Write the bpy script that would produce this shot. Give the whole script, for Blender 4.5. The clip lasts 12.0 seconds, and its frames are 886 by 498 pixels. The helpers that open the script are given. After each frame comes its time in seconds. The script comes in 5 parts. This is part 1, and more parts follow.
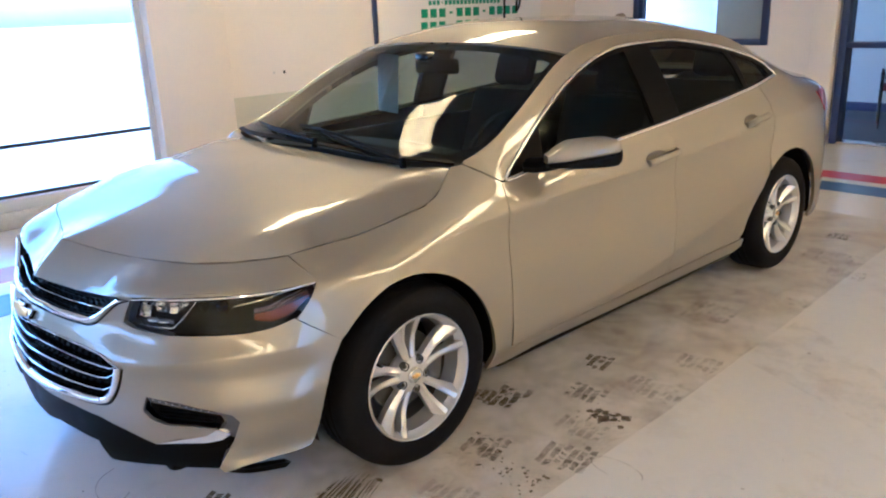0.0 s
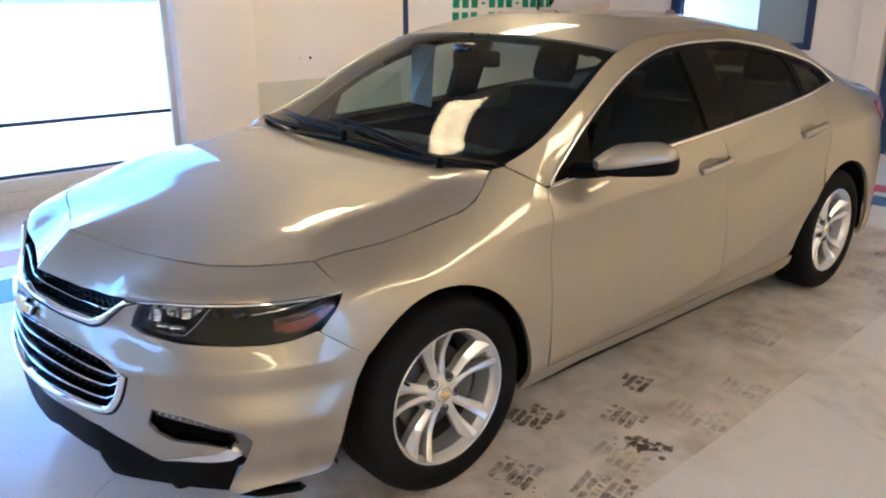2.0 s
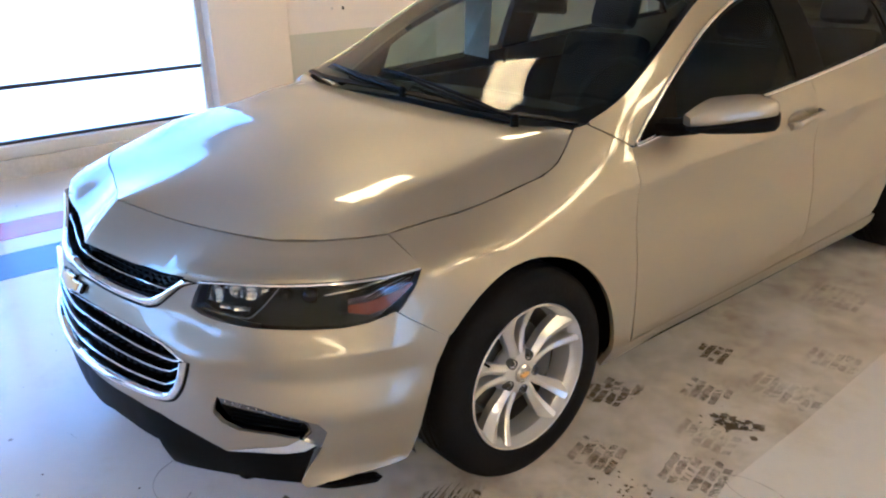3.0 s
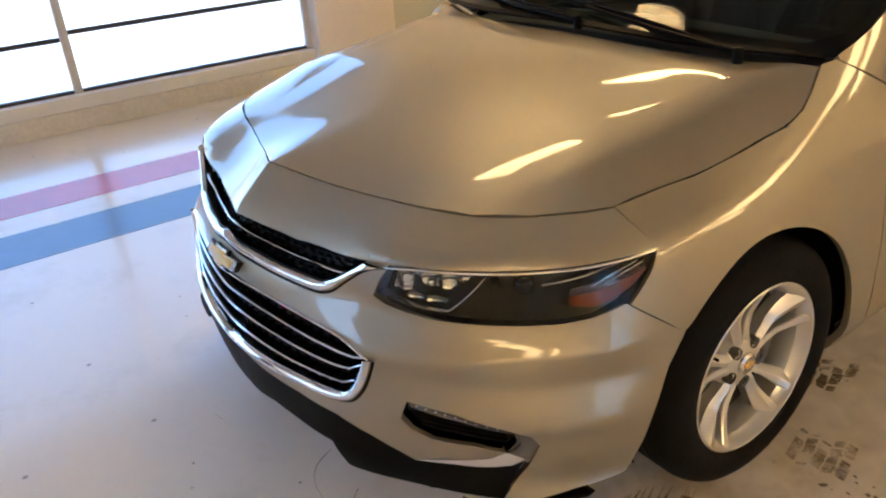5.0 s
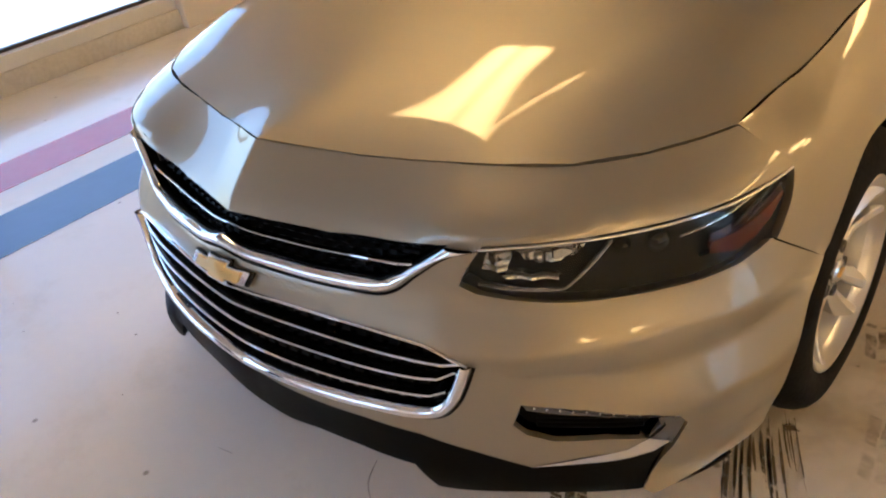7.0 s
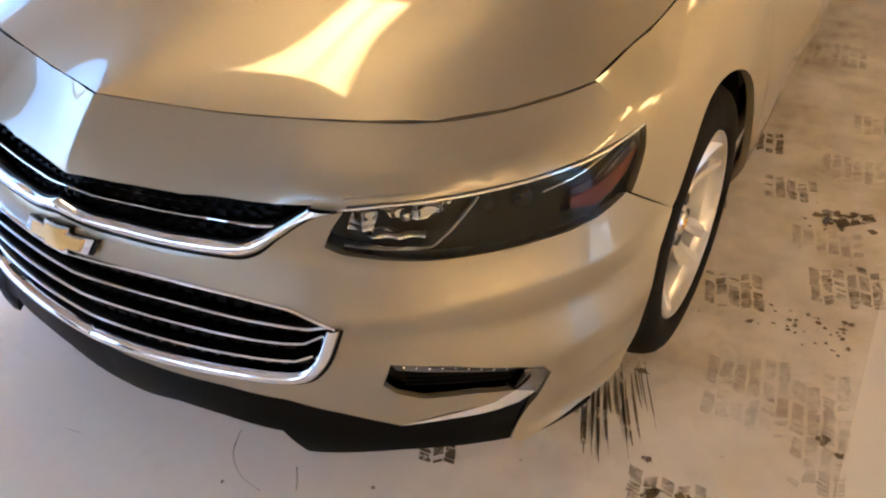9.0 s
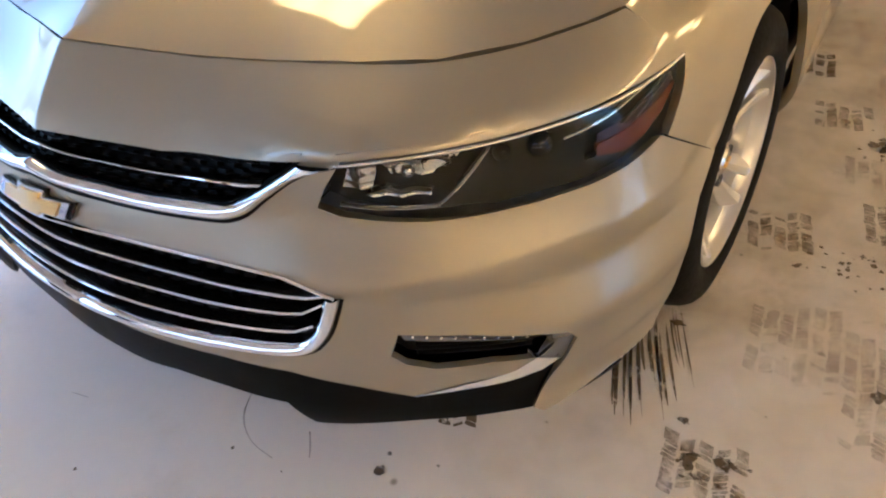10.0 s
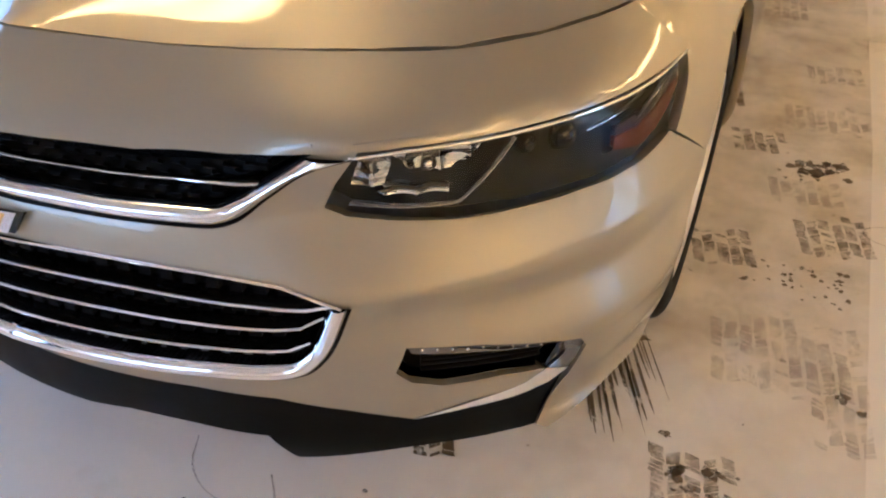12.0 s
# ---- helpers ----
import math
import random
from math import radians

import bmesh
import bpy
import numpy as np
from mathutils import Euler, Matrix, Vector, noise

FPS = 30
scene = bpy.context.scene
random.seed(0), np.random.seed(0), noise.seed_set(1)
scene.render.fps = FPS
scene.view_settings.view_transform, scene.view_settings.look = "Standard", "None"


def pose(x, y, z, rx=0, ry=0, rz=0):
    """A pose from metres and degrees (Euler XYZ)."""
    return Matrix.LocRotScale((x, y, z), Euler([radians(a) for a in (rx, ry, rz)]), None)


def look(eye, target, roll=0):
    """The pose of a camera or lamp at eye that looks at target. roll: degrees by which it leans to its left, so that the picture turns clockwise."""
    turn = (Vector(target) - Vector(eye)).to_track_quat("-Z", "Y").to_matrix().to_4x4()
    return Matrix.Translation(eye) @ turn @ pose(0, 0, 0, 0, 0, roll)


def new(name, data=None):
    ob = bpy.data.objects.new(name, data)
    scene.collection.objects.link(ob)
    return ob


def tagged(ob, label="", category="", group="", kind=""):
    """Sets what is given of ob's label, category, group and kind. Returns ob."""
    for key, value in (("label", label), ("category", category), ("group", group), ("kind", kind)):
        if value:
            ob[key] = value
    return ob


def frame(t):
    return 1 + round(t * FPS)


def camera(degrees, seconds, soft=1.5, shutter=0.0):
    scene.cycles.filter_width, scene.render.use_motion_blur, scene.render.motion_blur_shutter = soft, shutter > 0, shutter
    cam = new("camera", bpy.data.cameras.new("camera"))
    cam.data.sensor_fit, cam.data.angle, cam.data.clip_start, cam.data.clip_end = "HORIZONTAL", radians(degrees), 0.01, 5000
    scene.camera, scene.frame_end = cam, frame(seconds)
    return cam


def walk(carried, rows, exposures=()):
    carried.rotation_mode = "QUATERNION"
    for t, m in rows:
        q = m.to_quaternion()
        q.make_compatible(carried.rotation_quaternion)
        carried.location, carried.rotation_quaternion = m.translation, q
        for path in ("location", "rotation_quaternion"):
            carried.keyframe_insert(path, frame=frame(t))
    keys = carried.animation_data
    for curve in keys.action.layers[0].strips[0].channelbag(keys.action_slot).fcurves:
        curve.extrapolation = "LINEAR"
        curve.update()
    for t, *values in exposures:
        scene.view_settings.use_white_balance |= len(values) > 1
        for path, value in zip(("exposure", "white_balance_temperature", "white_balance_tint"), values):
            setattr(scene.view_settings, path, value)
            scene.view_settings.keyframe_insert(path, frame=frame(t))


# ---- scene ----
cam = camera(59.5, 12.0, soft=2.1)
EXPOSURES = [(0, 3.05, 4030, 9), (2.5, 3.05, 4030, 9), (4.5, 2.66, 4800, 7.5), (5.5, 2.59, 5230, 9), (6.5, 2.52, 5480, 11.5), (7, 2.54, 5400, 11.5), (7.5, 2.82, 5600, 11.5), (9.5, 2.95, 5020, 11), (10, 2.97, 4850, 9.5), (10.5, 3.05, 4780, 8.5), (11, 3.10, 4600, 7), (11.5, 3.10, 4880, 10.5), (12, 3.10, 4950, 11)]
PATH = [
    (0, (2.776, -1.581, 1.565), (1.366, -0.294, 0.97), -2.3),
    (0.5, (2.79, -1.563, 1.568), (1.363, -0.29, 0.982), -1.7),
    (1, (2.796, -1.526, 1.559), (1.355, -0.274, 0.963), 0.3),
    (1.5, (2.729, -1.492, 1.55), (1.259, -0.278, 0.945), 0.0),
    (2, (2.557, -1.48, 1.551), (1.126, -0.225, 0.937), -0.1),
    (2.5, (2.425, -1.473, 1.542), (0.996, -0.24, 0.879), -0.6),
    (4.5, (1.875, -1.439, 1.511), (0.393, -0.424, 0.633), -3.5),
    (5, (1.787, -1.492, 1.505), (0.294, -0.503, 0.614), -4.1),
    (5.5, (1.629, -1.426, 1.496), (0.133, -0.454, 0.594), -5.3),
    (6, (1.493, -1.393, 1.457), (0.035, -0.45, 0.465), -7.3),
    (6.5, (1.371, -1.466, 1.445), (0.041, -0.411, 0.387), -7.8),
    (7, (1.258, -1.567, 1.454), (0.042, -0.409, 0.368), -9.8),
    (7.5, (1.239, -1.579, 1.454), (0.19, -0.31, 0.32), -6.4),
    (9.5, (1.228, -1.536, 1.424), (0.346, -0.247, 0.173), -4.9),
    (10, (1.186, -1.423, 1.383), (0.273, -0.253, 0.042), -8.0),
    (10.5, (1.112, -1.375, 1.326), (0.174, -0.218, -0.009), -10.5),
    (11, (1.011, -1.449, 1.3), (0.093, -0.27, -0.03), -10.6),
    (11.5, (0.986, -1.508, 1.29), (0.274, -0.132, 0.025), -2.2),
    (12, (0.993, -1.51, 1.287), (0.335, -0.102, 0.028), -1.3),
]
walk(cam, [(t, look(eye, target, roll)) for t, eye, target, roll in PATH],
     EXPOSURES)

# ---- daylight: bright hazy sky and a sun that stays outside the glass wall ----
world = bpy.data.worlds.new("world")
scene.world = world
world.use_nodes = True
sky = world.node_tree.nodes.new("ShaderNodeTexSky")
sky.sky_type, sky.sun_disc = "NISHITA", False
sky.air_density, sky.dust_density = 1.0, 2.5
sky.sun_elevation, sky.sun_rotation = radians(61), radians(184.8)
world.node_tree.links.new(sky.outputs[0], world.node_tree.nodes["Background"].inputs[0])
world.node_tree.nodes["Background"].inputs[1].default_value = 0.15
sun = new("sun", bpy.data.lights.new("sun", "SUN"))
sun.data.energy, sun.data.angle, sun.data.color = 4.5, radians(0.5), (1.0, .96, .9)
sun.matrix_world = look((-.5, -6, 11), (0, 0, 0))

# ---- materials ----
def material(name, base, rough=.5, metal=0.0, coat=0.0, vary=.12, scale=6.0, fine=60.0, bump=0.0, **more):
    """A node material whose colour and gloss vary at two scales."""
    m = bpy.data.materials.new(name)
    m.use_nodes = True
    n, l = m.node_tree.nodes, m.node_tree.links
    b = n["Principled BSDF"]
    b.inputs["Metallic"].default_value = metal
    b.inputs["Coat Weight"].default_value = coat
    b.inputs["Coat Roughness"].default_value = .012
    for key, value in more.items():
        b.inputs[key.replace("_", " ")].default_value = value
    pos = n.new("ShaderNodeTexCoord").outputs["Object"]
    big, small, mix, ramp, gloss = n.new("ShaderNodeTexNoise"), n.new("ShaderNodeTexNoise"), n.new("ShaderNodeMath"), n.new("ShaderNodeMix"), n.new("ShaderNodeMapRange")
    big.inputs["Scale"].default_value, small.inputs["Scale"].default_value = scale, fine
    big.inputs["Detail"].default_value, small.inputs["Detail"].default_value = 4, 2
    l.new(pos, big.inputs["Vector"]), l.new(pos, small.inputs["Vector"])
    mix.operation = "ADD"
    l.new(big.outputs[0], mix.inputs[0]), l.new(small.outputs[0], mix.inputs[1])
    half = n.new("ShaderNodeMath")
    half.operation = "MULTIPLY"
    half.inputs[1].default_value = .5
    l.new(mix.outputs[0], half.inputs[0])
    ramp.data_type = "RGBA"
    ramp.inputs[6].default_value = (*[max(0, c * (1 - vary)) for c in base], 1)
    ramp.inputs[7].default_value = (*[min(1, c * (1 + vary)) for c in base], 1)
    l.new(half.outputs[0], ramp.inputs[0])
    l.new(ramp.outputs[2], b.inputs["Base Color"])
    gloss.inputs[3].default_value, gloss.inputs[4].default_value = rough * (1 - vary), min(1, rough * (1 + vary))
    l.new(half.outputs[0], gloss.inputs[0])
    l.new(gloss.outputs[0], b.inputs["Roughness"])
    if bump:
        bm = n.new("ShaderNodeBump")
        bm.inputs["Strength"].default_value, bm.inputs["Distance"].default_value = bump, .004
        l.new(small.outputs[0], bm.inputs["Height"])
        l.new(bm.outputs[0], b.inputs["Normal"])
    return m


def glass(name, tint, rough=0.0, ior=1.5):
    """Thin glass: tinted transparency with a clear mirror coat."""
    m = bpy.data.materials.new(name)
    m.use_nodes = True
    n, l = m.node_tree.nodes, m.node_tree.links
    n.remove(n["Principled BSDF"])
    clear, mirror, mix, fres = n.new("ShaderNodeBsdfTransparent"), n.new("ShaderNodeBsdfGlossy"), n.new("ShaderNodeMixShader"), n.new("ShaderNodeFresnel")
    clear.inputs[0].default_value = (*tint, 1)
    mirror.inputs["Roughness"].default_value = rough
    fres.inputs[0].default_value = ior
    l.new(fres.outputs[0], mix.inputs[0]), l.new(clear.outputs[0], mix.inputs[1]), l.new(mirror.outputs[0], mix.inputs[2])
    l.new(mix.outputs[0], n["Material Output"].inputs[0])
    return m


def lamp_material(name, colour, strength):
    m = bpy.data.materials.new(name)
    m.use_nodes = True
    b = m.node_tree.nodes["Principled BSDF"]
    b.inputs["Base Color"].default_value = (.8, .8, .8, 1)
    b.inputs["Emission Color"].default_value = (*colour, 1)
    b.inputs["Emission Strength"].default_value = strength
    return m


PAINT = material("champagne_paint", (.298, .265, .202), .45, .70, 1.0, vary=.04, scale=3, fine=1800, Coat_IOR=1.5, Coat_Roughness=.045)
BLACK = material("black_plastic", (.0026, .0027, .0031), .48, vary=.25, fine=300, bump=.1, Specular_IOR_Level=.06)
GLOSS_BLACK = material("gloss_black", (.003, .003, .0035), .18, vary=.2, Specular_IOR_Level=.3)
CHROME = material("chrome", (.80, .81, .83), .08, 1.0, vary=.06, scale=20)
SATIN = material("satin_bright_trim", (.72, .72, .72), .22, 1.0, vary=.06)
ALLOY = material("silver_alloy", (.62, .62, .63), .30, .75, .6, vary=.06, fine=900)
# dark version of ALLOY: shade inside the wheel is put into its colour
ALLOY_DARK = material("alloy_shaded", (.12, .12, .125), .45, .7, vary=.2)
RUBBER = material("tyre_rubber", (.0052, .0053, .0062), .75, vary=.3, scale=9, fine=90, bump=.25, Specular_IOR_Level=.12)
STEEL = material("brake_steel", (.09, .088, .085), .42, .9, vary=.25, scale=14)
GOLD = material("gold_emblem", (.80, .52, .16), .28, .85, .6, vary=.08, fine=400)
CLOTH = material("dark_cloth", (.010, .010, .012), .85, vary=.3, fine=400, bump=.3)
DASH = material("dash_plastic", (.008, .008, .009), .6, vary=.2, fine=300, bump=.2)
WINDSHIELD = glass("windscreen_glass", (.62, .74, .75), ior=1.26)
TINTED = glass("tinted_glass", (.52, .56, .57), ior=1.14)
CLEAR = glass("side_glass", (.50, .57, .60), ior=1.14)
LENS = glass("lamp_lens", (.88, .90, .92), ior=1.35)
AMBER = material("amber_reflector", (.16, .032, .010), .22, .3, .4, vary=.3, scale=30, fine=260, bump=.3)
DEEP_RED = material("deep_red_reflector", (.04, .007, .006), .15, .4, .5, vary=.4, scale=40, fine=300, bump=.4)
RED = material("red_lamp", (.45, .012, .015), .12, 0, 1.0, vary=.15)
REFLECTOR = material("lamp_reflector", (.62, .63, .64), .12, 1.0, vary=.12, scale=40)
LAMP_BLACK = material("lamp_housing", (.005, .005, .0055), .4, 0, 0, vary=.3, Specular_IOR_Level=.2)
TEAL_PAPER = material("teal_sticker", (.78, .92, .88), .35, 0, .3, vary=.35, scale=16, fine=60)
WHITE_PAINT = material("white_wall_paint", (.78, .74, .69), .55, vary=.05, scale=1.4, fine=40, bump=.05)
WAINSCOT = material("grey_green_wall_paint", (.55, .56, .50), .6, vary=.06, scale=2, fine=50, bump=.05)
FRAME_WHITE = material("white_window_frame", (.58, .57, .58), .4, vary=.10, scale=5, fine=90)
SILL = material("worn_sill_paint", (.60, .60, .60), .6, vary=.30, scale=5, fine=40, bump=.3)
# paler and bluer than SILL: sky light on the ledge is in the colour
LEDGE = material("skylit_ledge_paint", (.70, .73, .77), .35, vary=.10, scale=6, fine=60, coat=.2)
RAIL = material("dark_window_rail", (.045, .040, .045), .5, vary=.2)
NAVY = material("navy_paint", (.018, .032, .11), .35, vary=.15)
RED_STRIPE = material("red_floor_paint", (.44, .075, .12), .25, vary=.10, scale=3, fine=12)
BLUE_STRIPE = material("blue_floor_paint", (.055, .11, .29), .25, vary=.10, scale=3, fine=12)
CEILING = material("ceiling_tile", (.64, .60, .53), .8, vary=.06, scale=3, fine=120, bump=.2)
CARPET = material("dark_carpet", (.035, .035, .04), .95, vary=.3, fine=200, bump=.4)
BLIND = material("vertical_blind", (.50, .56, .60), .6, vary=.08)
GREEN_INK = material("green_vinyl", (.02, .26, .14), .4, vary=.12)
BOARD = material("white_board", (.80, .79, .78), .3, vary=.03, scale=2)
ASPHALT = material("pale_forecourt", (.28, .28, .27), .8, vary=.08, scale=.6, fine=20)


# ---- mesh tools ----
from mathutils.geometry import delaunay_2d_cdt


def root(name, label, category, group="", kind="", at=(0, 0, 0)):
    ob = new(name)
    ob.location = at
    return tagged(ob, label, category, group, kind)


def link(name, mesh, mat, parent=None, label=""):
    mesh.materials.append(mat)
    ob = new(name, mesh)
    ob.parent = parent
    return tagged(ob, label)


def part(name, bm, mat, parent=None, label="", smooth=True):
    me = bpy.data.meshes.new(name)
    bmesh.ops.recalc_face_normals(bm, faces=bm.faces)
    if smooth:
        for f in bm.faces:
            f.smooth = True
        for e in bm.edges:
            e.smooth = len(e.link_faces) == 2 and e.calc_face_angle(0) < .6
    bm.to_mesh(me)
    bm.free()
    return link(name, me, mat, parent, label)


def box(bm, lo, hi, bevel=0.0, m=None):
    c, s = [(a + b) / 2 for a, b in zip(lo, hi)], [b - a for a, b in zip(lo, hi)]
    g = bmesh.ops.create_cube(bm, size=1, matrix=Matrix.Translation(c) @ Matrix.Diagonal((*s, 1)))["verts"]
    if bevel:
        es = list({e for v in g for e in v.link_edges})
        g = [v for v in bmesh.ops.bevel(bm, geom=es, offset=bevel, segments=2, affect="EDGES", profile=.5)["verts"]]
    if m is not None:
        bmesh.ops.transform(bm, matrix=m, verts=list({v for v in g if v.is_valid}))
    return bm


def slab(name, lo, hi, mat, parent=None, bevel=.004, label=""):
    return part(name, box(bmesh.new(), lo, hi, bevel), mat, parent, label)


def lathe(bm, profile, n=48, m=None, close=False):
    """Turns (radius, along) pairs about the x axis."""
    rings = []
    for r, a in profile:
        rings.append([bm.verts.new((a, r * math.cos(t), r * math.sin(t))) for t in (2 * math.pi * i / n for i in range(n))])
    pairs = list(zip(rings, rings[1:])) + ([(rings[-1], rings[0])] if close else [])
    for a, b in pairs:
        for i in range(n):
            bm.faces.new((a[i], a[(i + 1) % n], b[(i + 1) % n], b[i]))
    if m is not None:
        bmesh.ops.transform(bm, matrix=m, verts=[v for r in rings for v in r])
    return rings


def sweep(bm, path, normals, profile, closed=False, taper=None):
    """A bar of the given section (across, out) along a path; out follows the normals."""
    p, nn = np.array(path, float), np.array(normals, float)
    t = np.gradient(p, axis=0)
    if closed:
        t = np.roll(p, -1, 0) - np.roll(p, 1, 0)
    t /= np.linalg.norm(t, axis=1)[:, None] + 1e-12
    c = np.cross(nn, t)
    c /= np.linalg.norm(c, axis=1)[:, None] + 1e-12
    k = np.ones(len(p)) if taper is None else np.array(taper)
    rings = [[bm.verts.new(p[i] + k[i] * (u * c[i]) + k[i] * (v * nn[i])) for u, v in profile] for i in range(len(p))]
    m = len(profile)
    for a, b in list(zip(rings, rings[1:])) + ([(rings[-1], rings[0])] if closed else []):
        for i in range(m):
            bm.faces.new((a[i], a[(i + 1) % m], b[(i + 1) % m], b[i]))
    if not closed:
        bm.faces.new(rings[0][::-1]), bm.faces.new(rings[-1])
    return bm


def tube(bm, path, radius, n=8):
    p = np.array(path, float)
    t = np.gradient(p, axis=0)
    up = np.array([0, 0, 1.0]) if abs(t[:, 2]).max() < .95 * np.linalg.norm(t, axis=1).max() else np.array([0, 1.0, .1])
    side_ = np.cross(t, up)
    nn = np.cross(side_, t)
    nn /= np.linalg.norm(nn, axis=1)[:, None] + 1e-12
    return sweep(bm, p, nn, [(radius * math.cos(a), radius * math.sin(a)) for a in (2 * math.pi * i / n for i in range(n))])


def dense(points, step, closed=True):
    p = [np.array(q, float) for q in points]
    out = []
    for a, b in zip(p, p[1:] + p[:1] if closed else p[1:]):
        n = max(1, int(math.ceil(np.linalg.norm(b - a) / step)))
        out += [a + (b - a) * i / n for i in range(n)]
    if not closed:
        out.append(p[-1])
    return np.array(out)


def smooth_line(points, n=24):
    """A smooth line through points, by distance along it."""
    p = np.array(points, float)
    s = np.r_[0, np.cumsum(np.linalg.norm(np.diff(p, axis=0), axis=1))]
    q = np.linspace(0, s[-1], n)
    return np.stack([glide(*zip(s, p[:, i]))(q) for i in range(p.shape[1])], -1)


def inside(q, poly):
    x, y = q[:, 0][:, None], q[:, 1][:, None]
    a, b = poly, np.roll(poly, -1, 0)
    cross = ((a[:, 1] > y) != (b[:, 1] > y)) & (x < (b[:, 0] - a[:, 0]) * (y - a[:, 1]) / (b[:, 1] - a[:, 1] + 1e-15) + a[:, 0])
    return cross.sum(1) % 2 == 1


def field_normals(field, uv):
    e = 2e-3
    du = field(uv[:, 0] + e, uv[:, 1]) - field(uv[:, 0] - e, uv[:, 1])
    dv = field(uv[:, 0], uv[:, 1] + e) - field(uv[:, 0], uv[:, 1] - e)
    n = np.cross(du, dv)
    return n / (np.linalg.norm(n, axis=1)[:, None] + 1e-12)


def panel(name, field, outline, mat, parent=None, holes=(), step=.03, hem=.014, offset=0.0, mirror=False, flip=False, label="", ridges=()):
    """A sheet cut out of a smooth field along an outline, with edges turned in."""
    loops = [dense(o, step * .6) for o in (outline, *holes)]
    lo, hi = loops[0].min(0), loops[0].max(0)
    gx, gy = np.meshgrid(np.arange(lo[0] + step / 2, hi[0], step), np.arange(lo[1] + step / 2, hi[1], step))
    grid = np.stack([gx.ravel(), gy.ravel()], -1)
    keep = inside(grid, loops[0])
    for h in loops[1:]:
        keep &= ~inside(grid, h)
    grid = grid[keep]
    edge = np.concatenate(loops)
    if len(grid):
        near = np.concatenate([np.sqrt(((g[:, None] - edge[None]) ** 2).sum(-1)).min(1) for g in np.array_split(grid, max(1, len(grid) // 2000))])
        grid = grid[near > step * .4]
    pts, cons, k = [], [], 0
    for lp in loops:
        pts += [Vector(q) for q in lp]
        cons += [(k + i, k + (i + 1) % len(lp)) for i in range(len(lp))]
        k += len(lp)
    for rg in ridges:
        rg = dense(rg, step * .6, False)
        rg = rg[inside(rg, loops[0])]
        if len(grid):
            grid = grid[np.sqrt(((grid[:, None] - rg[None]) ** 2).sum(-1)).min(1) > step * .35]
        pts += [Vector(q) for q in rg]
        cons += [(k + i, k + i + 1) for i in range(len(rg) - 1)]
        k += len(rg)
    pts += [Vector(q) for q in grid]
    v, _, faces, *_ = delaunay_2d_cdt(pts, cons, [], 0, 1e-7)
    uv = np.array([tuple(q) for q in v])
    mid = np.array([uv[list(f)].mean(0) for f in faces])
    ok = inside(mid, loops[0])
    for h in loops[1:]:
        ok &= ~inside(mid, h)
    faces = [list(f) for f, o in zip(faces, ok) if o]
    xyz, nor = field(uv[:, 0], uv[:, 1]), field_normals(field, uv)
    sign = -1 if flip else 1
    nor = nor * sign
    xyz = xyz + nor * offset
    if flip:
        faces = [f[::-1] for f in faces]
    # the turned-in edge
    count, rim = len(xyz), {}
    for f in faces:
        for a, b in zip(f, f[1:] + f[:1]):
            if (b, a) in rim:
                del rim[(b, a)]
            else:
                rim[(a, b)] = 1
    verts, norms = [xyz], [nor]
    if hem:
        ids = sorted({i for e in rim for i in e})
        top = {i: count + j for j, i in enumerate(ids)}
        low = {i: count + len(ids) + j for j, i in enumerate(ids)}
        out = np.zeros((count, 3))
        for a, b in rim:
            d = np.cross(xyz[b] - xyz[a], nor[a])
            out[a] += d
            out[b] += d
        out /= np.linalg.norm(out, axis=1)[:, None] + 1e-12
        verts += [xyz[ids], xyz[ids] - nor[ids] * hem - out[ids] * hem * .25]
        norms += [out[ids], out[ids]]
        faces = faces + [[top[b], top[a], low[a], low[b]] for a, b in rim]
    xyz, nor = np.concatenate(verts), np.concatenate(norms)
    if mirror:
        xyz, nor = xyz * (-1, 1, 1), nor * (-1, 1, 1)
        faces = [f[::-1] for f in faces]
    me = bpy.data.meshes.new(name)
    me.from_pydata([tuple(q) for q in xyz], [], faces)
    me.polygons.foreach_set("use_smooth", [True] * len(me.polygons))
    me.update()
    me.normals_split_custom_set_from_vertices([tuple(q) for q in nor])
    return link(name, me, mat, parent, label)


def front_s(s, z):
    return front(np.degrees(s), z)

# ---- the car's body as three smooth fields: front end, sides, top (x across, y to the rear, z up, front axle at y = 0) ----
def slopes(x, y):
    h, d = np.diff(x, axis=-1), np.diff(y, axis=-1) / np.diff(x, axis=-1)
    m = np.empty_like(y)
    a, b, ha, hb = d[..., :-1], d[..., 1:], h[..., :-1], h[..., 1:]
    w = (a * hb + b * ha) / (ha + hb)
    cap = 3 * np.minimum(abs(a), abs(b))
    m[..., 1:-1] = np.where(a * b <= 0, 0, np.clip(w, -cap, cap))
    m[..., 0], m[..., -1] = d[..., 0], d[..., -1]
    return m


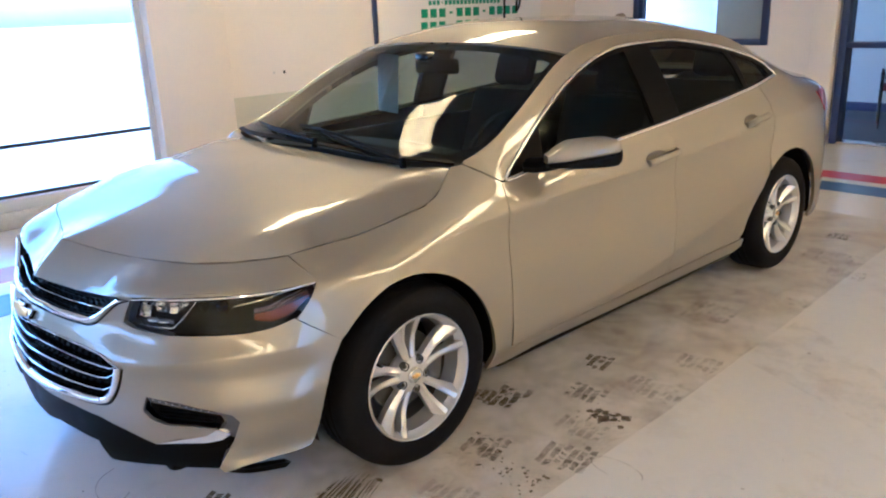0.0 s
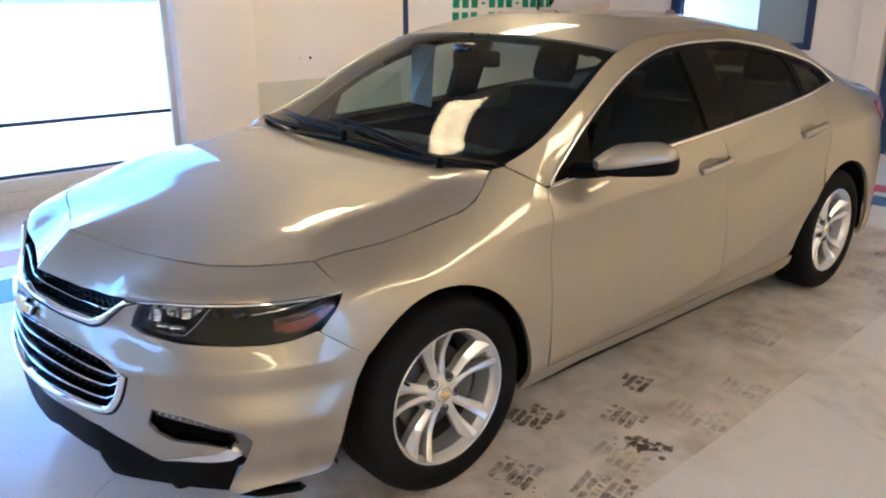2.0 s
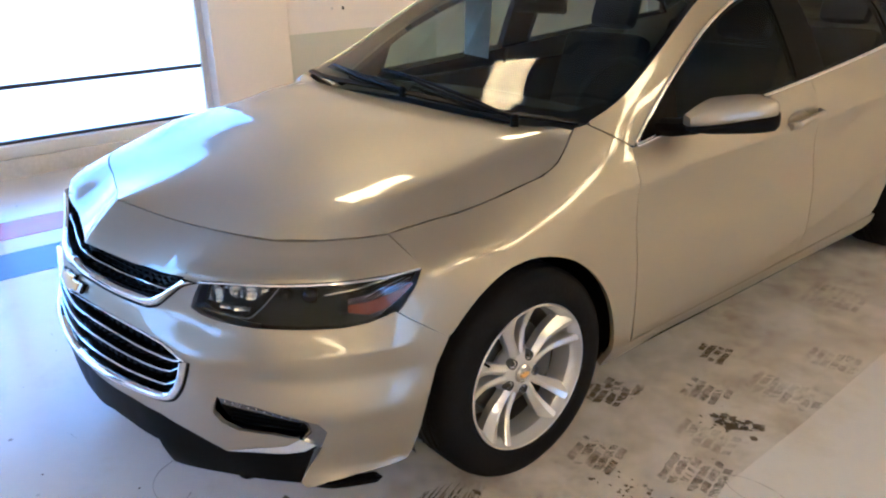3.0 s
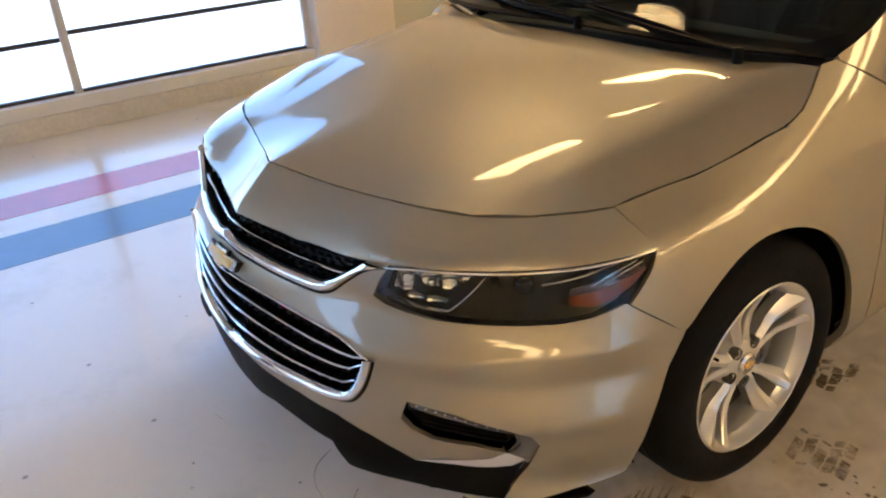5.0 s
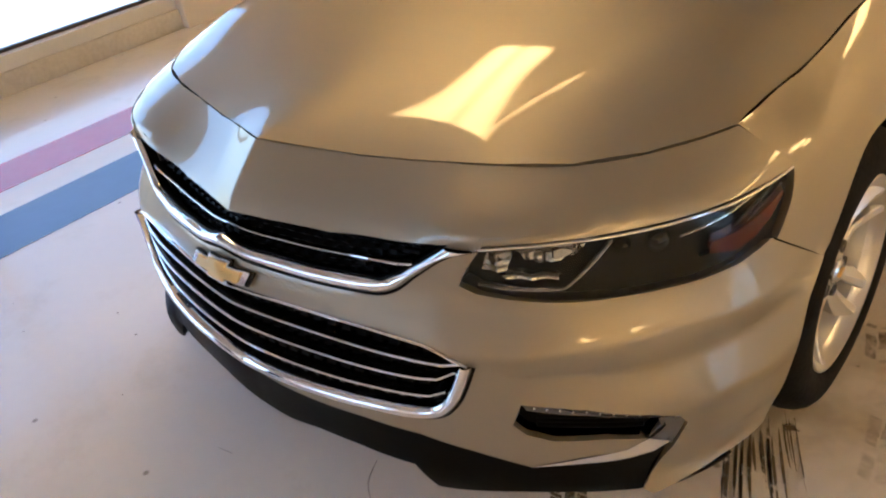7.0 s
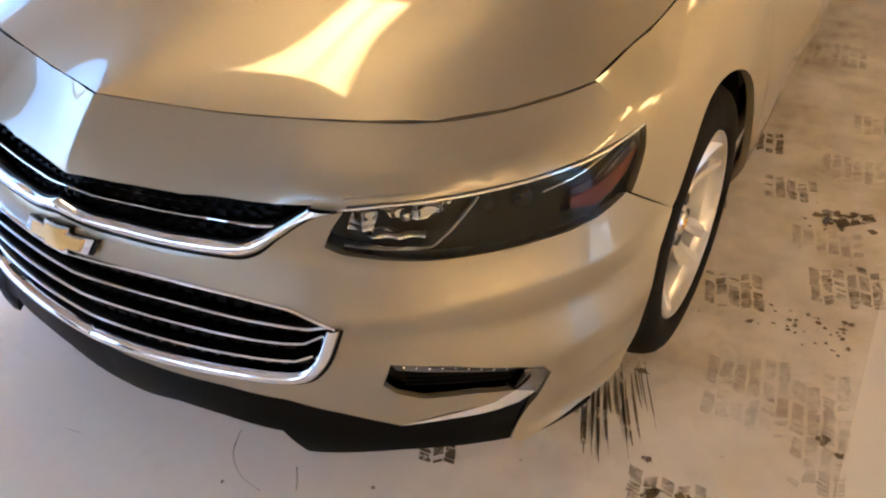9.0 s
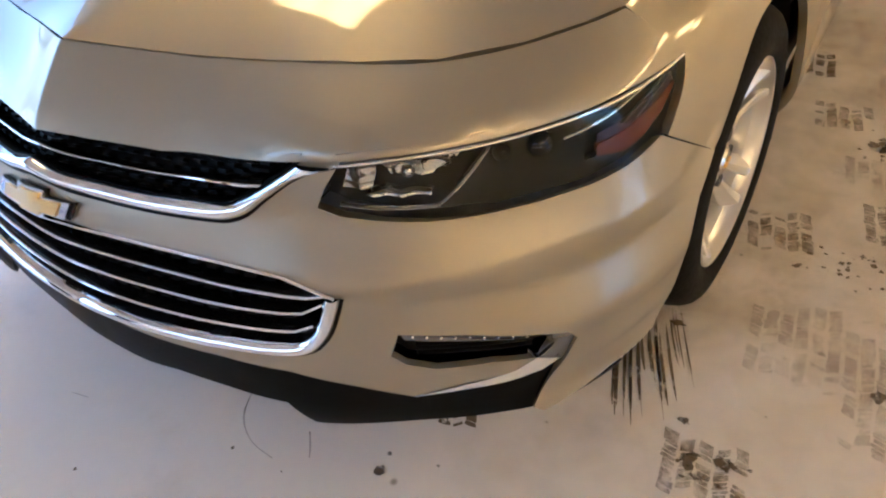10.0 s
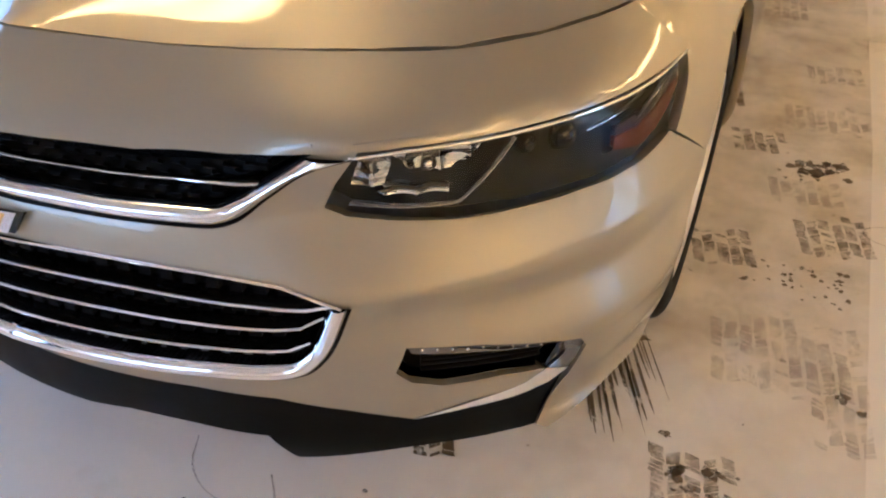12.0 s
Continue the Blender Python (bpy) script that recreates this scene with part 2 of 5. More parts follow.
def hermite(x, y, m, q):
    i = np.clip((x[..., 1:-1] <= q[..., None]).sum(-1), 0, x.shape[-1] - 2)
    take = lambda v, k: np.take_along_axis(v, (i + k)[..., None], -1)[..., 0]
    x0, x1, y0, y1, m0, m1 = take(x, 0), take(x, 1), take(y, 0), take(y, 1), take(m, 0), take(m, 1)
    h = x1 - x0
    t = (q - x0) / h
    lo, hi, tc = t < 0, t > 1, np.clip(t, 0, 1)
    v = (1 + 2 * tc) * (1 - tc) ** 2 * y0 + tc * (1 - tc) ** 2 * h * m0 + tc * tc * (3 - 2 * tc) * y1 + tc * tc * (tc - 1) * h * m1
    return v + np.where(lo, (q - x0) * m0, 0) + np.where(hi, (q - x1) * m1, 0)


def glide(*pairs):
    """A smooth curve through (x, y) pairs that never overshoots."""
    x, y = np.array(pairs, float).T
    m = slopes(x, y)

    def value(q):
        q = np.asarray(q, float)
        n = q.shape + x.shape
        return hermite(np.broadcast_to(x, n), np.broadcast_to(y, n), np.broadcast_to(m, n), q)
    return value


def ring(*points):
    """A row round the front end: its radius and height over the angle about the front axle's middle."""
    p = np.array(points, float)
    a, r = np.degrees(np.arctan2(p[:, 0], -p[:, 1])), np.hypot(p[:, 0], p[:, 1])
    return glide(*zip(a, p[:, 2])), glide(*zip(a, r))


FRONT = [
    ring((0, -.955, .15), (.25, -.935, .15), (.46, -.885, .15), (.62, -.80, .15), (.75, -.68, .15), (.85, -.5, .15), (.89, -.33, .15)),
    ring((0, -.988, .30), (.25, -.970, .30), (.46, -.925, .29), (.60, -.845, .285), (.785, -.712, .26), (.87, -.55, .25), (.915, -.33, .26)),
    ring((0, -.991, .42), (.25, -.974, .42), (.45, -.92, .42), (.60, -.845, .42), (.75, -.742, .42), (.835, -.658, .42), (.90, -.52, .42), (.932, -.33, .42)),
    ring((0, -.986, .572), (.2, -.967, .572), (.4, -.925, .57), (.538, -.880, .568), (.68, -.79, .565), (.80, -.68, .56), (.885, -.53, .56), (.930, -.334, .57)),
    ring((0, -.970, .67), (.12, -.955, .668), (.3, -.91, .666), (.498, -.828, .685), (.60, -.79, .676), (.70, -.725, .668), (.777, -.64, .66), (.845, -.55, .67), (.878, -.46, .692), (.918, -.30, .69)),
    ring((0, -.924, .752), (.1, -.896, .745), (.237, -.866, .742), (.374, -.846, .756), (.496, -.828, .774), (.605, -.784, .784), (.70, -.706, .786), (.776, -.618, .786), (.826, -.52, .784), (.873, -.361, .785), (.905, -.2, .785)),
    ring((0, -.815, .86), (.15, -.764, .843), (.33, -.718, .838), (.506, -.68, .847), (.615, -.632, .852), (.70, -.55, .854), (.758, -.468, .857), (.79, -.41, .861), (.83, -.2, .865)),
]


def faired(f):
    """A row freed of small waves: averaged over a few degrees, with its middle and end kept."""
    q = np.arange(-10, 86, .5)
    v = f(np.clip(q, 0, 75)) + np.where(q < 0, q * (f(1.0) - f(0.0)), 0) + np.where(q > 75, (q - 75) * (f(75.0) - f(74.0)), 0)
    k = np.exp(-(np.arange(-14, 15) / 6.5) ** 2)
    w = np.convolve(np.pad(v, 14, mode="edge"), k / k.sum(), "valid")
    return lambda a: np.interp(a, q, w)


FRONT = [(faired(f), faired(g)) for f, g in FRONT]
BROW = glide((20, .580), (38.8, .591), (44.4, .599), (50.3, .607), (57, .609), (66, .614), (80, .616))
hump = lambda v, c, w: np.exp(-((v - c) / w) ** 2)


def front(a, z):
    """The front end's point at angle a (degrees from straight ahead, round to the wheel) and height z."""
    a, z = np.asarray(a, float), np.asarray(z, float)
    zs = np.stack([f(abs(a)) for f, g in FRONT], -1)
    rs = np.stack([g(abs(a)) for f, g in FRONT], -1)
    r = hermite(zs, rs, slopes(zs, rs), z)
    b = abs(a)
    fade = np.clip((b - 26) / 20, 0, 1) * np.clip((70 - b) / 10, 0, 1)
    fade = fade * fade * (3 - 2 * fade)
    r = r + fade * (.011 * np.exp(-np.sqrt((z - BROW(b)) ** 2 + .0045 ** 2) / .038) - .010 * hump(z, .543, .032) + .0115 * hump(z, .458, .036))
    flare = np.clip((b - 45) / 7, 0, 1) * np.clip((67 - b) / 6, 0, 1)
    r = r + flare * (.023 * np.clip((.286 - z) / .055, 0, 1.2) - .012 * hump(z, .305, .045))
    t = np.radians(a)
    return np.stack([r * np.sin(t), -r * np.cos(t), z], -1)


# rows along the side, bottom to top: height and half width over y
def lane(*points):
    p = np.array(points, float)
    return glide(*zip(p[:, 0], p[:, 2])), glide(*zip(p[:, 0], p[:, 1]))


SIDE = [
    lane((-.5, .86, .15), (.4, .868, .16), (2.4, .868, .16), (3.3, .85, .17), (3.65, .73, .19), (3.97, .56, .22)),
    lane((-.5, .885, .25), (-.3, .915, .25), (.4, .888, .235), (1.2, .892, .235), (2.4, .895, .24), (2.83, .92, .26), (3.3, .895, .28), (3.65, .765, .30), (3.97, .60, .32)),
    lane((-.5, .90, .36), (-.33, .930, .36), (.1, .936, .34), (.45, .934, .315), (1.2, .925, .30), (2.2, .925, .31), (2.83, .936, .36), (3.3, .905, .38), (3.65, .775, .40), (3.97, .62, .42)),
    lane((-.5, .895, .60), (-.33, .930, .60), (0, .936, .62), (.45, .926, .56), (1.2, .917, .54), (2.2, .925, .56), (2.83, .937, .62), (3.3, .905, .62), (3.65, .777, .62), (3.97, .64, .62)),
    lane((-.5, .87, .70), (-.36, .905, .715), (0, .915, .74), (.45, .899, .745), (1.2, .889, .765), (2.2, .893, .82), (2.83, .908, .84), (3.3, .882, .80), (3.65, .768, .79), (3.97, .64, .78)),
    lane((-.5, .86, .755), (-.36, .875, .785), (0, .880, .822), (.45, .889, .858), (1.2, .890, .892), (2.2, .880, .945), (2.83, .862, .97), (3.3, .832, .955), (3.65, .745, .93), (3.97, .61, .89)),
    lane((-.5, .79, .82), (-.40, .79, .861), (-.18, .785, .864), (-.03, .801, .880), (.12, .824, .906), (.3, .846, .936), (.474, .857, .943), (1.2, .862, .985), (2.0, .845, 1.045), (2.5, .812, 1.085), (2.93, .755, 1.115), (3.3, .755, 1.05), (3.65, .715, 1.0), (3.97, .56, .95)),
    lane((-.5, .755, .86), (-.40, .76, .90), (-.03, .775, .915), (.12, .80, .945), (.3, .82, .98), (.474, .833, 1.005), (.7, .822, 1.07), (1.045, .79, 1.16), (1.6, .765, 1.21), (2.2, .745, 1.235), (2.6, .73, 1.225), (2.93, .71, 1.17), (3.3, .70, 1.085), (3.65, .66, 1.03), (3.97, .50, .99)),
    lane((-.5, .74, .90), (-.40, .74, .93), (-.03, .75, .94), (.12, .77, .98), (.3, .792, 1.02), (.474, .802, 1.072), (.6, .786, 1.135), (.76, .762, 1.225), (1.045, .700, 1.362), (1.3, .665, 1.405), (1.7, .635, 1.418), (2.2, .615, 1.402), (2.6, .605, 1.345), (2.93, .615, 1.235), (3.3, .625, 1.115), (3.65, .60, 1.055), (3.97, .44, 1.01)),
]


def side_rows(y, z):
    zs = np.stack([f(y) for f, g in SIDE], -1)
    xs = np.stack([g(y) for f, g in SIDE], -1)
    return hermite(zs, xs, slopes(zs, xs), z)


ease = lambda v: np.clip(v, 0, 1) ** 2 * (3 - 2 * np.clip(v, 0, 1))
STEP = .0125
GRID_Y, GRID_Z = np.arange(-.62, 4.1, STEP), np.arange(.05, 1.56, STEP)


def faired_side():
    """The rows' surface freed of small waves by averaging over a few centimetres."""
    yy, zz = np.meshgrid(GRID_Y, GRID_Z, indexing="ij")
    x = side_rows(np.clip(yy, -.5, 3.97), zz)
    for axis, width in ((0, .055), (1, .020)):
        k = np.exp(-(np.arange(-24, 25) * STEP / width) ** 2 / 2)
        x = np.apply_along_axis(lambda r: np.convolve(np.pad(r, 24, mode="reflect", reflect_type="odd"), k / k.sum(), "valid"), axis, x)
    # the upper fender is one broad, even curve
    even = x
    for axis, width in ((0, .11), (1, .055)):
        k = np.exp(-(np.arange(-24, 25) * STEP / width) ** 2 / 2)
        even = np.apply_along_axis(lambda r: np.convolve(np.pad(r, 24, mode="reflect", reflect_type="odd"), k / k.sum(), "valid"), axis, even)
    w = ease((yy + .33) / .25) * ease((zz - .66) / .08) * (1 - ease((yy - .22) / .35))
    return x + w * (even - x)


SIDE_X = faired_side()
SHOULDER = glide((-.5, .735), (0, .792), (.45, .838), (.8, .852), (1.2, .858), (1.6, .864), (2.2, .888), (2.8, .925), (3.5, .94))
LOWER = glide((.4, .34), (1.0, .345), (1.7, .42), (2.4, .56), (2.8, .62))


def side(y, z):
    """The side's half width, read smoothly from the faired grid."""
    y, z = np.broadcast_arrays(np.asarray(y, float), np.asarray(z, float))
    u, v = np.clip((y - GRID_Y[0]) / STEP, 1, len(GRID_Y) - 3), np.clip((z - GRID_Z[0]) / STEP, 1, len(GRID_Z) - 3)
    i, j = np.minimum(u.astype(int), len(GRID_Y) - 3), np.minimum(v.astype(int), len(GRID_Z) - 3)
    spline = lambda t: ((1 - t) ** 3 / 6, (3 * t ** 3 - 6 * t * t + 4) / 6, (-3 * t ** 3 + 3 * t * t + 3 * t + 1) / 6, t ** 3 / 6)
    wu, wv = spline(u - i), spline(v - j)
    x = sum(wu[p] * wv[q] * SIDE_X[i + p - 1, j + q - 1] for p in range(4) for q in range(4))
    d = z - SHOULDER(y)
    x = x + .014 * np.exp(-np.sqrt(d * d + .005 ** 2) / np.where(d > 0, .05, .085)) * ease((y - .02) / .5) * ease((3.5 - y) / .5)
    x = x - .05 * np.clip(d, 0, .15) * ease((y - .2) / .5) * ease((3.0 - y) / .6)
    low = LOWER(y) - z
    tuck = np.sqrt(np.clip(low, 0, 9) ** 2 + .012 ** 2) - .012
    x = x - .30 * tuck * np.exp(-tuck / .16) * ease((y - .42) / .30) * ease((2.8 - y) / .35)
    return np.stack([x, y, z], -1)


def faired_line(f):
    q = np.arange(-.7, 4.2, .02)
    k = np.exp(-(np.arange(-12, 13) * .02 / .07) ** 2 / 2)
    w = np.convolve(np.pad(f(q), 12, mode="reflect", reflect_type="odd"), k / k.sum(), "valid")
    return glide(*zip(q, w))


EDGE_Z, EDGE_X = [faired_line(f) for f in SIDE[-1]]
CENTRE = glide((.0, .935), (.12, 1.0), (.3, 1.085), (.7, 1.275), (.9, 1.363), (1.02, 1.418), (1.2, 1.47), (1.5, 1.50), (1.85, 1.50), (2.3, 1.46), (2.65, 1.39), (3.0, 1.255), (3.35, 1.13), (3.55, 1.09), (3.8, 1.075), (3.97, 1.04))
CENTRE = faired_line(CENTRE)
CREASE = glide((-.8, .375), (-.55, .446), (-.39, .520), (-.21, .589), (-.08, .622), (.07, .648), (.185, .670), (.3, .695))
OUTER_RIDGE = glide((-.75, .575), (-.6, .606), (-.5, .640), (-.41, .670), (-.316, .692), (-.227, .706), (-.05, .727), (.06, .741), (.24, .765))
HOOD_FORM = [
    (0.9775, 0.1146, -0.0596, -0.0511, 0.0080, 0.0280),
    (-0.0292, -0.0832, -0.1101, 0.2816, -0.0141, -0.0816),
    (-0.1895, 0.0086, 0.7749, -0.1712, -0.2369, -0.1162),
    (0.1228, 0.0338, -0.7356, -0.0167, 0.3618, 0.1734),
]          # powers of the half width down, of the length across
GAP = [(0, .858), (9.5, .843), (17, .838), (24.7, .838), (31, .843), (36.7, .848), (44, .851), (51.8, .853), (58.3, .856), (62.6, .859)]          # hood's front edge


def hood_plain(x, y):
    x, y = np.asarray(x, float), np.asarray(y, float)
    u, v = (x / .8) ** 2, (y + .25) / .55
    z = sum(k * u ** i * v ** j for i, row in enumerate(HOOD_FORM) for j, k in enumerate(row))
    z = z + .030 * np.exp(-(x / .15) ** 2) * np.exp(-np.clip(y + .815, 0, 9) / .18)
    d = abs(x) - CREASE(y)
    kink = np.where(d < 0, 0, 0.2400 * d * np.exp(-np.clip(d, 0, 9) / 0.1576)) + .0020 * np.exp(-np.sqrt(d * d + .002 ** 2) / np.where(d < 0, .03, .013))
    kink = kink + .0080 * ease((y + .66) / .46) * np.where(d < 0, np.exp(np.minimum(d, 0) / .06) - .5, .5 * np.exp(-np.maximum(d, 0) / .3))
    fold = np.sqrt((abs(x) - OUTER_RIDGE(y)) ** 2 + .012 ** 2)
    kink = kink + .0065 * np.exp(-fold / .036) * np.clip((.26 - y) / .12, 0, 1)
    z = z + kink * ease((y + .66) / .30)
    b = abs(x) - .69
    z = z + .028 * np.exp(-(b / np.where(b < 0, .29, .08)) ** 2) * ease((y + .55) / .35) * ease((.32 - y) / .25)
    return np.stack([x, y, z], -1)


FENDER_TOP = [(.474, .942), (.40, .985), (.335, 1.022), (.289, 1.018), (.236, .972), (.185, .935), (.12, .910), (.05, .898), (-.03, .884), (-.18, .866), (-.34, .862), (-.405, .860)]
FIX_Y = np.linspace(-.41, .33, 40)
FIX_X = np.array([float(side(y, float(glide(*FENDER_TOP[::-1])(y)))[0]) for y in FIX_Y])
FIX_SIDE = np.array([float(glide(*FENDER_TOP[::-1])(y) - hood_plain(x, y)[2]) for x, y in zip(FIX_X, FIX_Y)])


EDGE = [(a, front(a, float(glide(*GAP)(a)))) for a in np.arange(0, 63, 1.5)]
EDGE_A = np.array([a for a, q in EDGE])
EDGE_R = np.array([float(np.hypot(q[0], q[1])) for a, q in EDGE])
EDGE_DZ = np.array([float(q[2] - hood_plain(q[0], q[1])[2]) for a, q in EDGE])
blur = np.exp(-(np.arange(-9, 10) * 1.5 / 6.0) ** 2 / 2)
EDGE_SOFT = np.convolve(np.concatenate([EDGE_DZ[9:0:-1], EDGE_DZ, 2 * EDGE_DZ[-1] - EDGE_DZ[-2:-11:-1]]), blur / blur.sum(), "valid")


def hood(x, y):
    """The hood, drawn flush to the nose and the fenders along the gaps."""
    p = hood_plain(x, y)
    a = np.degrees(np.arctan2(abs(p[..., 0]), -p[..., 1]))
    d = np.interp(a, EDGE_A, EDGE_R) - np.hypot(p[..., 0], p[..., 1])
    w = np.clip((a - 60) / 4.5, 0, 1)
    w = w * w * (3 - 2 * w)
    soft, sharp = np.interp(a, EDGE_A, EDGE_SOFT), np.interp(a, EDGE_A, EDGE_DZ - EDGE_SOFT)
    p[..., 2] += (1 - w) * (soft * np.exp(-np.clip(d, 0, 9) / .22) + sharp * np.exp(-np.clip(d, 0, 9) / .04))
    d = np.interp(p[..., 1], FIX_Y, FIX_X) - abs(p[..., 0])
    p[..., 2] += w * np.interp(p[..., 1], FIX_Y, FIX_SIDE) * np.exp(-np.clip(d, 0, 9) / .085)
    return p


def canopy(x, y):
    """Windscreen, roof, rear window and boot lid."""
    x, y = np.asarray(x, float), np.asarray(y, float)
    zc, ze, xe = CENTRE(y), EDGE_Z(y), EDGE_X(y)
    return np.stack([x, y, zc - (zc - ze) * (abs(x) / xe) ** (2.7 - .6 * np.clip((1.0 - y) / .4, 0, 1))], -1)



# ---- the showroom ----
XW, YB, TOP = -3.97, 7.15, 3.4          # inner faces of the glass wall and the back wall, ceiling height


def structure(name, lo, hi, mat, label, category, bevel=.004):
    return tagged(slab(name, lo, hi, mat, None, bevel), label, category, kind="structure")


def floor_material():
    m = material("painted_concrete", (.66, .645, .615), .22, vary=.05, scale=.8, fine=25, coat=.25)
    n, l = m.node_tree.nodes, m.node_tree.links
    b = n["Principled BSDF"]
    pos = n["Texture Coordinate"].outputs["Object"]
    dirt, lim, mix, spot, lim2, mix2 = n.new("ShaderNodeTexNoise"), n.new("ShaderNodeMapRange"), n.new("ShaderNodeMix"), n.new("ShaderNodeTexVoronoi"), n.new("ShaderNodeMapRange"), n.new("ShaderNodeMix")
    dirt.inputs["Scale"].default_value, dirt.inputs["Detail"].default_value, dirt.inputs["Roughness"].default_value = 1.7, 9, .72
    l.new(pos, dirt.inputs["Vector"])
    lim.inputs[1].default_value, lim.inputs[2].default_value, lim.inputs[4].default_value = .52, .8, .55
    l.new(dirt.outputs[0], lim.inputs[0])
    mix.data_type = mix2.data_type = "RGBA"
    mix.inputs[7].default_value = (.40, .35, .28, 1)
    l.new(lim.outputs[0], mix.inputs[0])
    l.new(b.inputs["Base Color"].links[0].from_socket, mix.inputs[6])
    spot.inputs["Scale"].default_value = 5.5
    l.new(pos, spot.inputs["Vector"])
    lim2.inputs[1].default_value, lim2.inputs[2].default_value, lim2.inputs[3].default_value, lim2.inputs[4].default_value = .025, .06, .7, 0
    l.new(spot.outputs[0], lim2.inputs[0])
    mix2.inputs[7].default_value = (.16, .14, .11, 1)
    l.new(lim2.outputs[0], mix2.inputs[0]), l.new(mix.outputs[2], mix2.inputs[6])
    l.new(mix2.outputs[2], b.inputs["Base Color"])
    return m


FLOOR = floor_material()
structure("floor", (-4.25, -6.6, -.12), (7.0, 7.45, 0), FLOOR, "grey-white painted concrete showroom floor with scuffs", "floor", 0)
structure("ground", (-400, -400, -.32), (400, 400, -.14), ASPHALT, "pale sunlit forecourt outside the glass wall", "ground", 0)
structure("ceiling", (-4.25, -6.6, TOP), (7.0, 7.45, TOP + .15), CEILING, "off-white tiled showroom ceiling", "ceiling", 0)

# floor stripes: along the glass wall and along the back wall
structure("stripe_red_1", (-2.91, -6.5, -.01), (-2.56, 5.74, .0015), RED_STRIPE, "red painted stripe on the showroom floor", "floor stripe", 0)
structure("stripe_blue_1", (-2.31, -6.5, -.01), (-1.915, 5.31, .0015), BLUE_STRIPE, "blue painted stripe on the showroom floor", "floor stripe", 0)
structure("stripe_red_2", (-2.56, 5.46, -.01), (6.7, 5.74, .0015), RED_STRIPE, "red painted stripe on the showroom floor", "floor stripe", 0)
structure("stripe_blue_2", (-1.915, 4.98, -.01), (6.7, 5.31, .0015), BLUE_STRIPE, "blue painted stripe on the showroom floor", "floor stripe", 0)

# glass wall: low sill wall, mullions, header
SILL_Z, HEAD_Z, BAY = .235, 2.36, 1.79
structure("wall_west_base", (XW - .24, -6.6, 0), (XW, 1.25, .14), SILL, "low worn white wall under the showroom windows", "wall", .006)
structure("window_ledge", (XW - .24, -6.6, .1402), (XW - .015, 1.25, SILL_Z), LEDGE, "worn white window ledge with sky light in its colour", "ledge", .008)
structure("wall_west_head", (XW - .24, -6.6, HEAD_Z), (XW, 1.25, TOP), WHITE_PAINT, "white wall above the showroom windows", "wall")
structure("wall_west_pillar", (XW - .24, 1.252, 0), (XW + .06, 1.97, TOP), WHITE_PAINT, "white painted pillar beside the window", "pillar", .01)
structure("wall_west", (XW - .24, 1.972, 0), (XW, 7.44, TOP), WHITE_PAINT, "white painted showroom wall", "wall")
structure("wall_west_wainscot", (XW, 1.972, .1), (XW + .004, 3.66, .825), WAINSCOT, "grey-green painted lower band of the wall", "wall", 0)
structure("baseboard", (XW, 1.972, 0), (XW + .012, 7.19, .10), NAVY, "navy blue baseboard", "baseboard", .003)
PANE = glass("window_glass", (.93, .95, .95))
number = 0
for k in range(4):
    y1 = 1.23 - (0 if k == 0 else 1.785 + BAY * (k - 1))
    y0 = 1.23 - (1.785 + BAY * k)
    number += 1
    w = tagged(new("window_%d" % number), "tall white-framed showroom window with a dark mid rail", "window", kind="structure")
    x0, x1 = XW - .14, XW - .08
    slab("window_frame", (x0, y1 - .028, SILL_Z), (x1 + .01, y1 + .028, HEAD_Z), FRAME_WHITE, w)
    slab("window_sill", (x0, y0 + .029, SILL_Z), (x1, y1 - .029, SILL_Z + .022), RAIL, w, label="dark lower frame rail")
    slab("head_rail", (x0, y0 + .029, HEAD_Z - .05), (x1, y1 - .029, HEAD_Z), FRAME_WHITE, w)
    zb = .64 if k == 0 else .60
    slab("mid_rail", (x0 + .015, y0 + .029, zb - .016), (x1 - .015, y1 - .029, zb + .016), RAIL, w, label="thin dark mid rail")
    p = slab("pane", (x0 + .027, y0 + .029, SILL_Z + .023), (x0 + .033, y1 - .029, HEAD_Z - .051), PANE, w, 0)
    p.visible_shadow = False
structure("wall_west_end", (XW - .24, -6.6, SILL_Z + .001), (XW, 1.23 - 1.785 - 3 * BAY - .001, HEAD_Z - .001), WHITE_PAINT, "white wall at the end of the windows", "wall")

# back wall with a navy-framed window and a navy-framed glazed opening
T = .16
def back(name, x0, x1, z0, z1):
    structure(name, (x0, YB, z0), (x1, YB + T, z1), WHITE_PAINT, "white painted back wall of the showroom", "wall", 0)


back("wall_north_a", XW, -3.04, 0, TOP)
back("wall_north_b", -3.04, -1.29, 0, 1.02)
back("wall_north_c", -3.04, -1.29, 2.2, TOP)
back("wall_north_d", -1.29, -.52, 0, TOP)
back("wall_north_e", -.52, 1.6, 2.2, TOP)
back("wall_north_f", 1.6, 7.0, 0, TOP)
structure("wall_north_pier", (-.78, YB - .10, 0), (-.54, YB, TOP), WHITE_PAINT, "narrow white pier beside the office door", "wall", .01)
structure("baseboard_north", (XW, YB - .012, 0), (-.79, YB, .10), NAVY, "navy blue baseboard", "baseboard", .003)
office = tagged(new("window_8"), "navy blue framed interior office window with a vertical blind", "window", kind="structure")
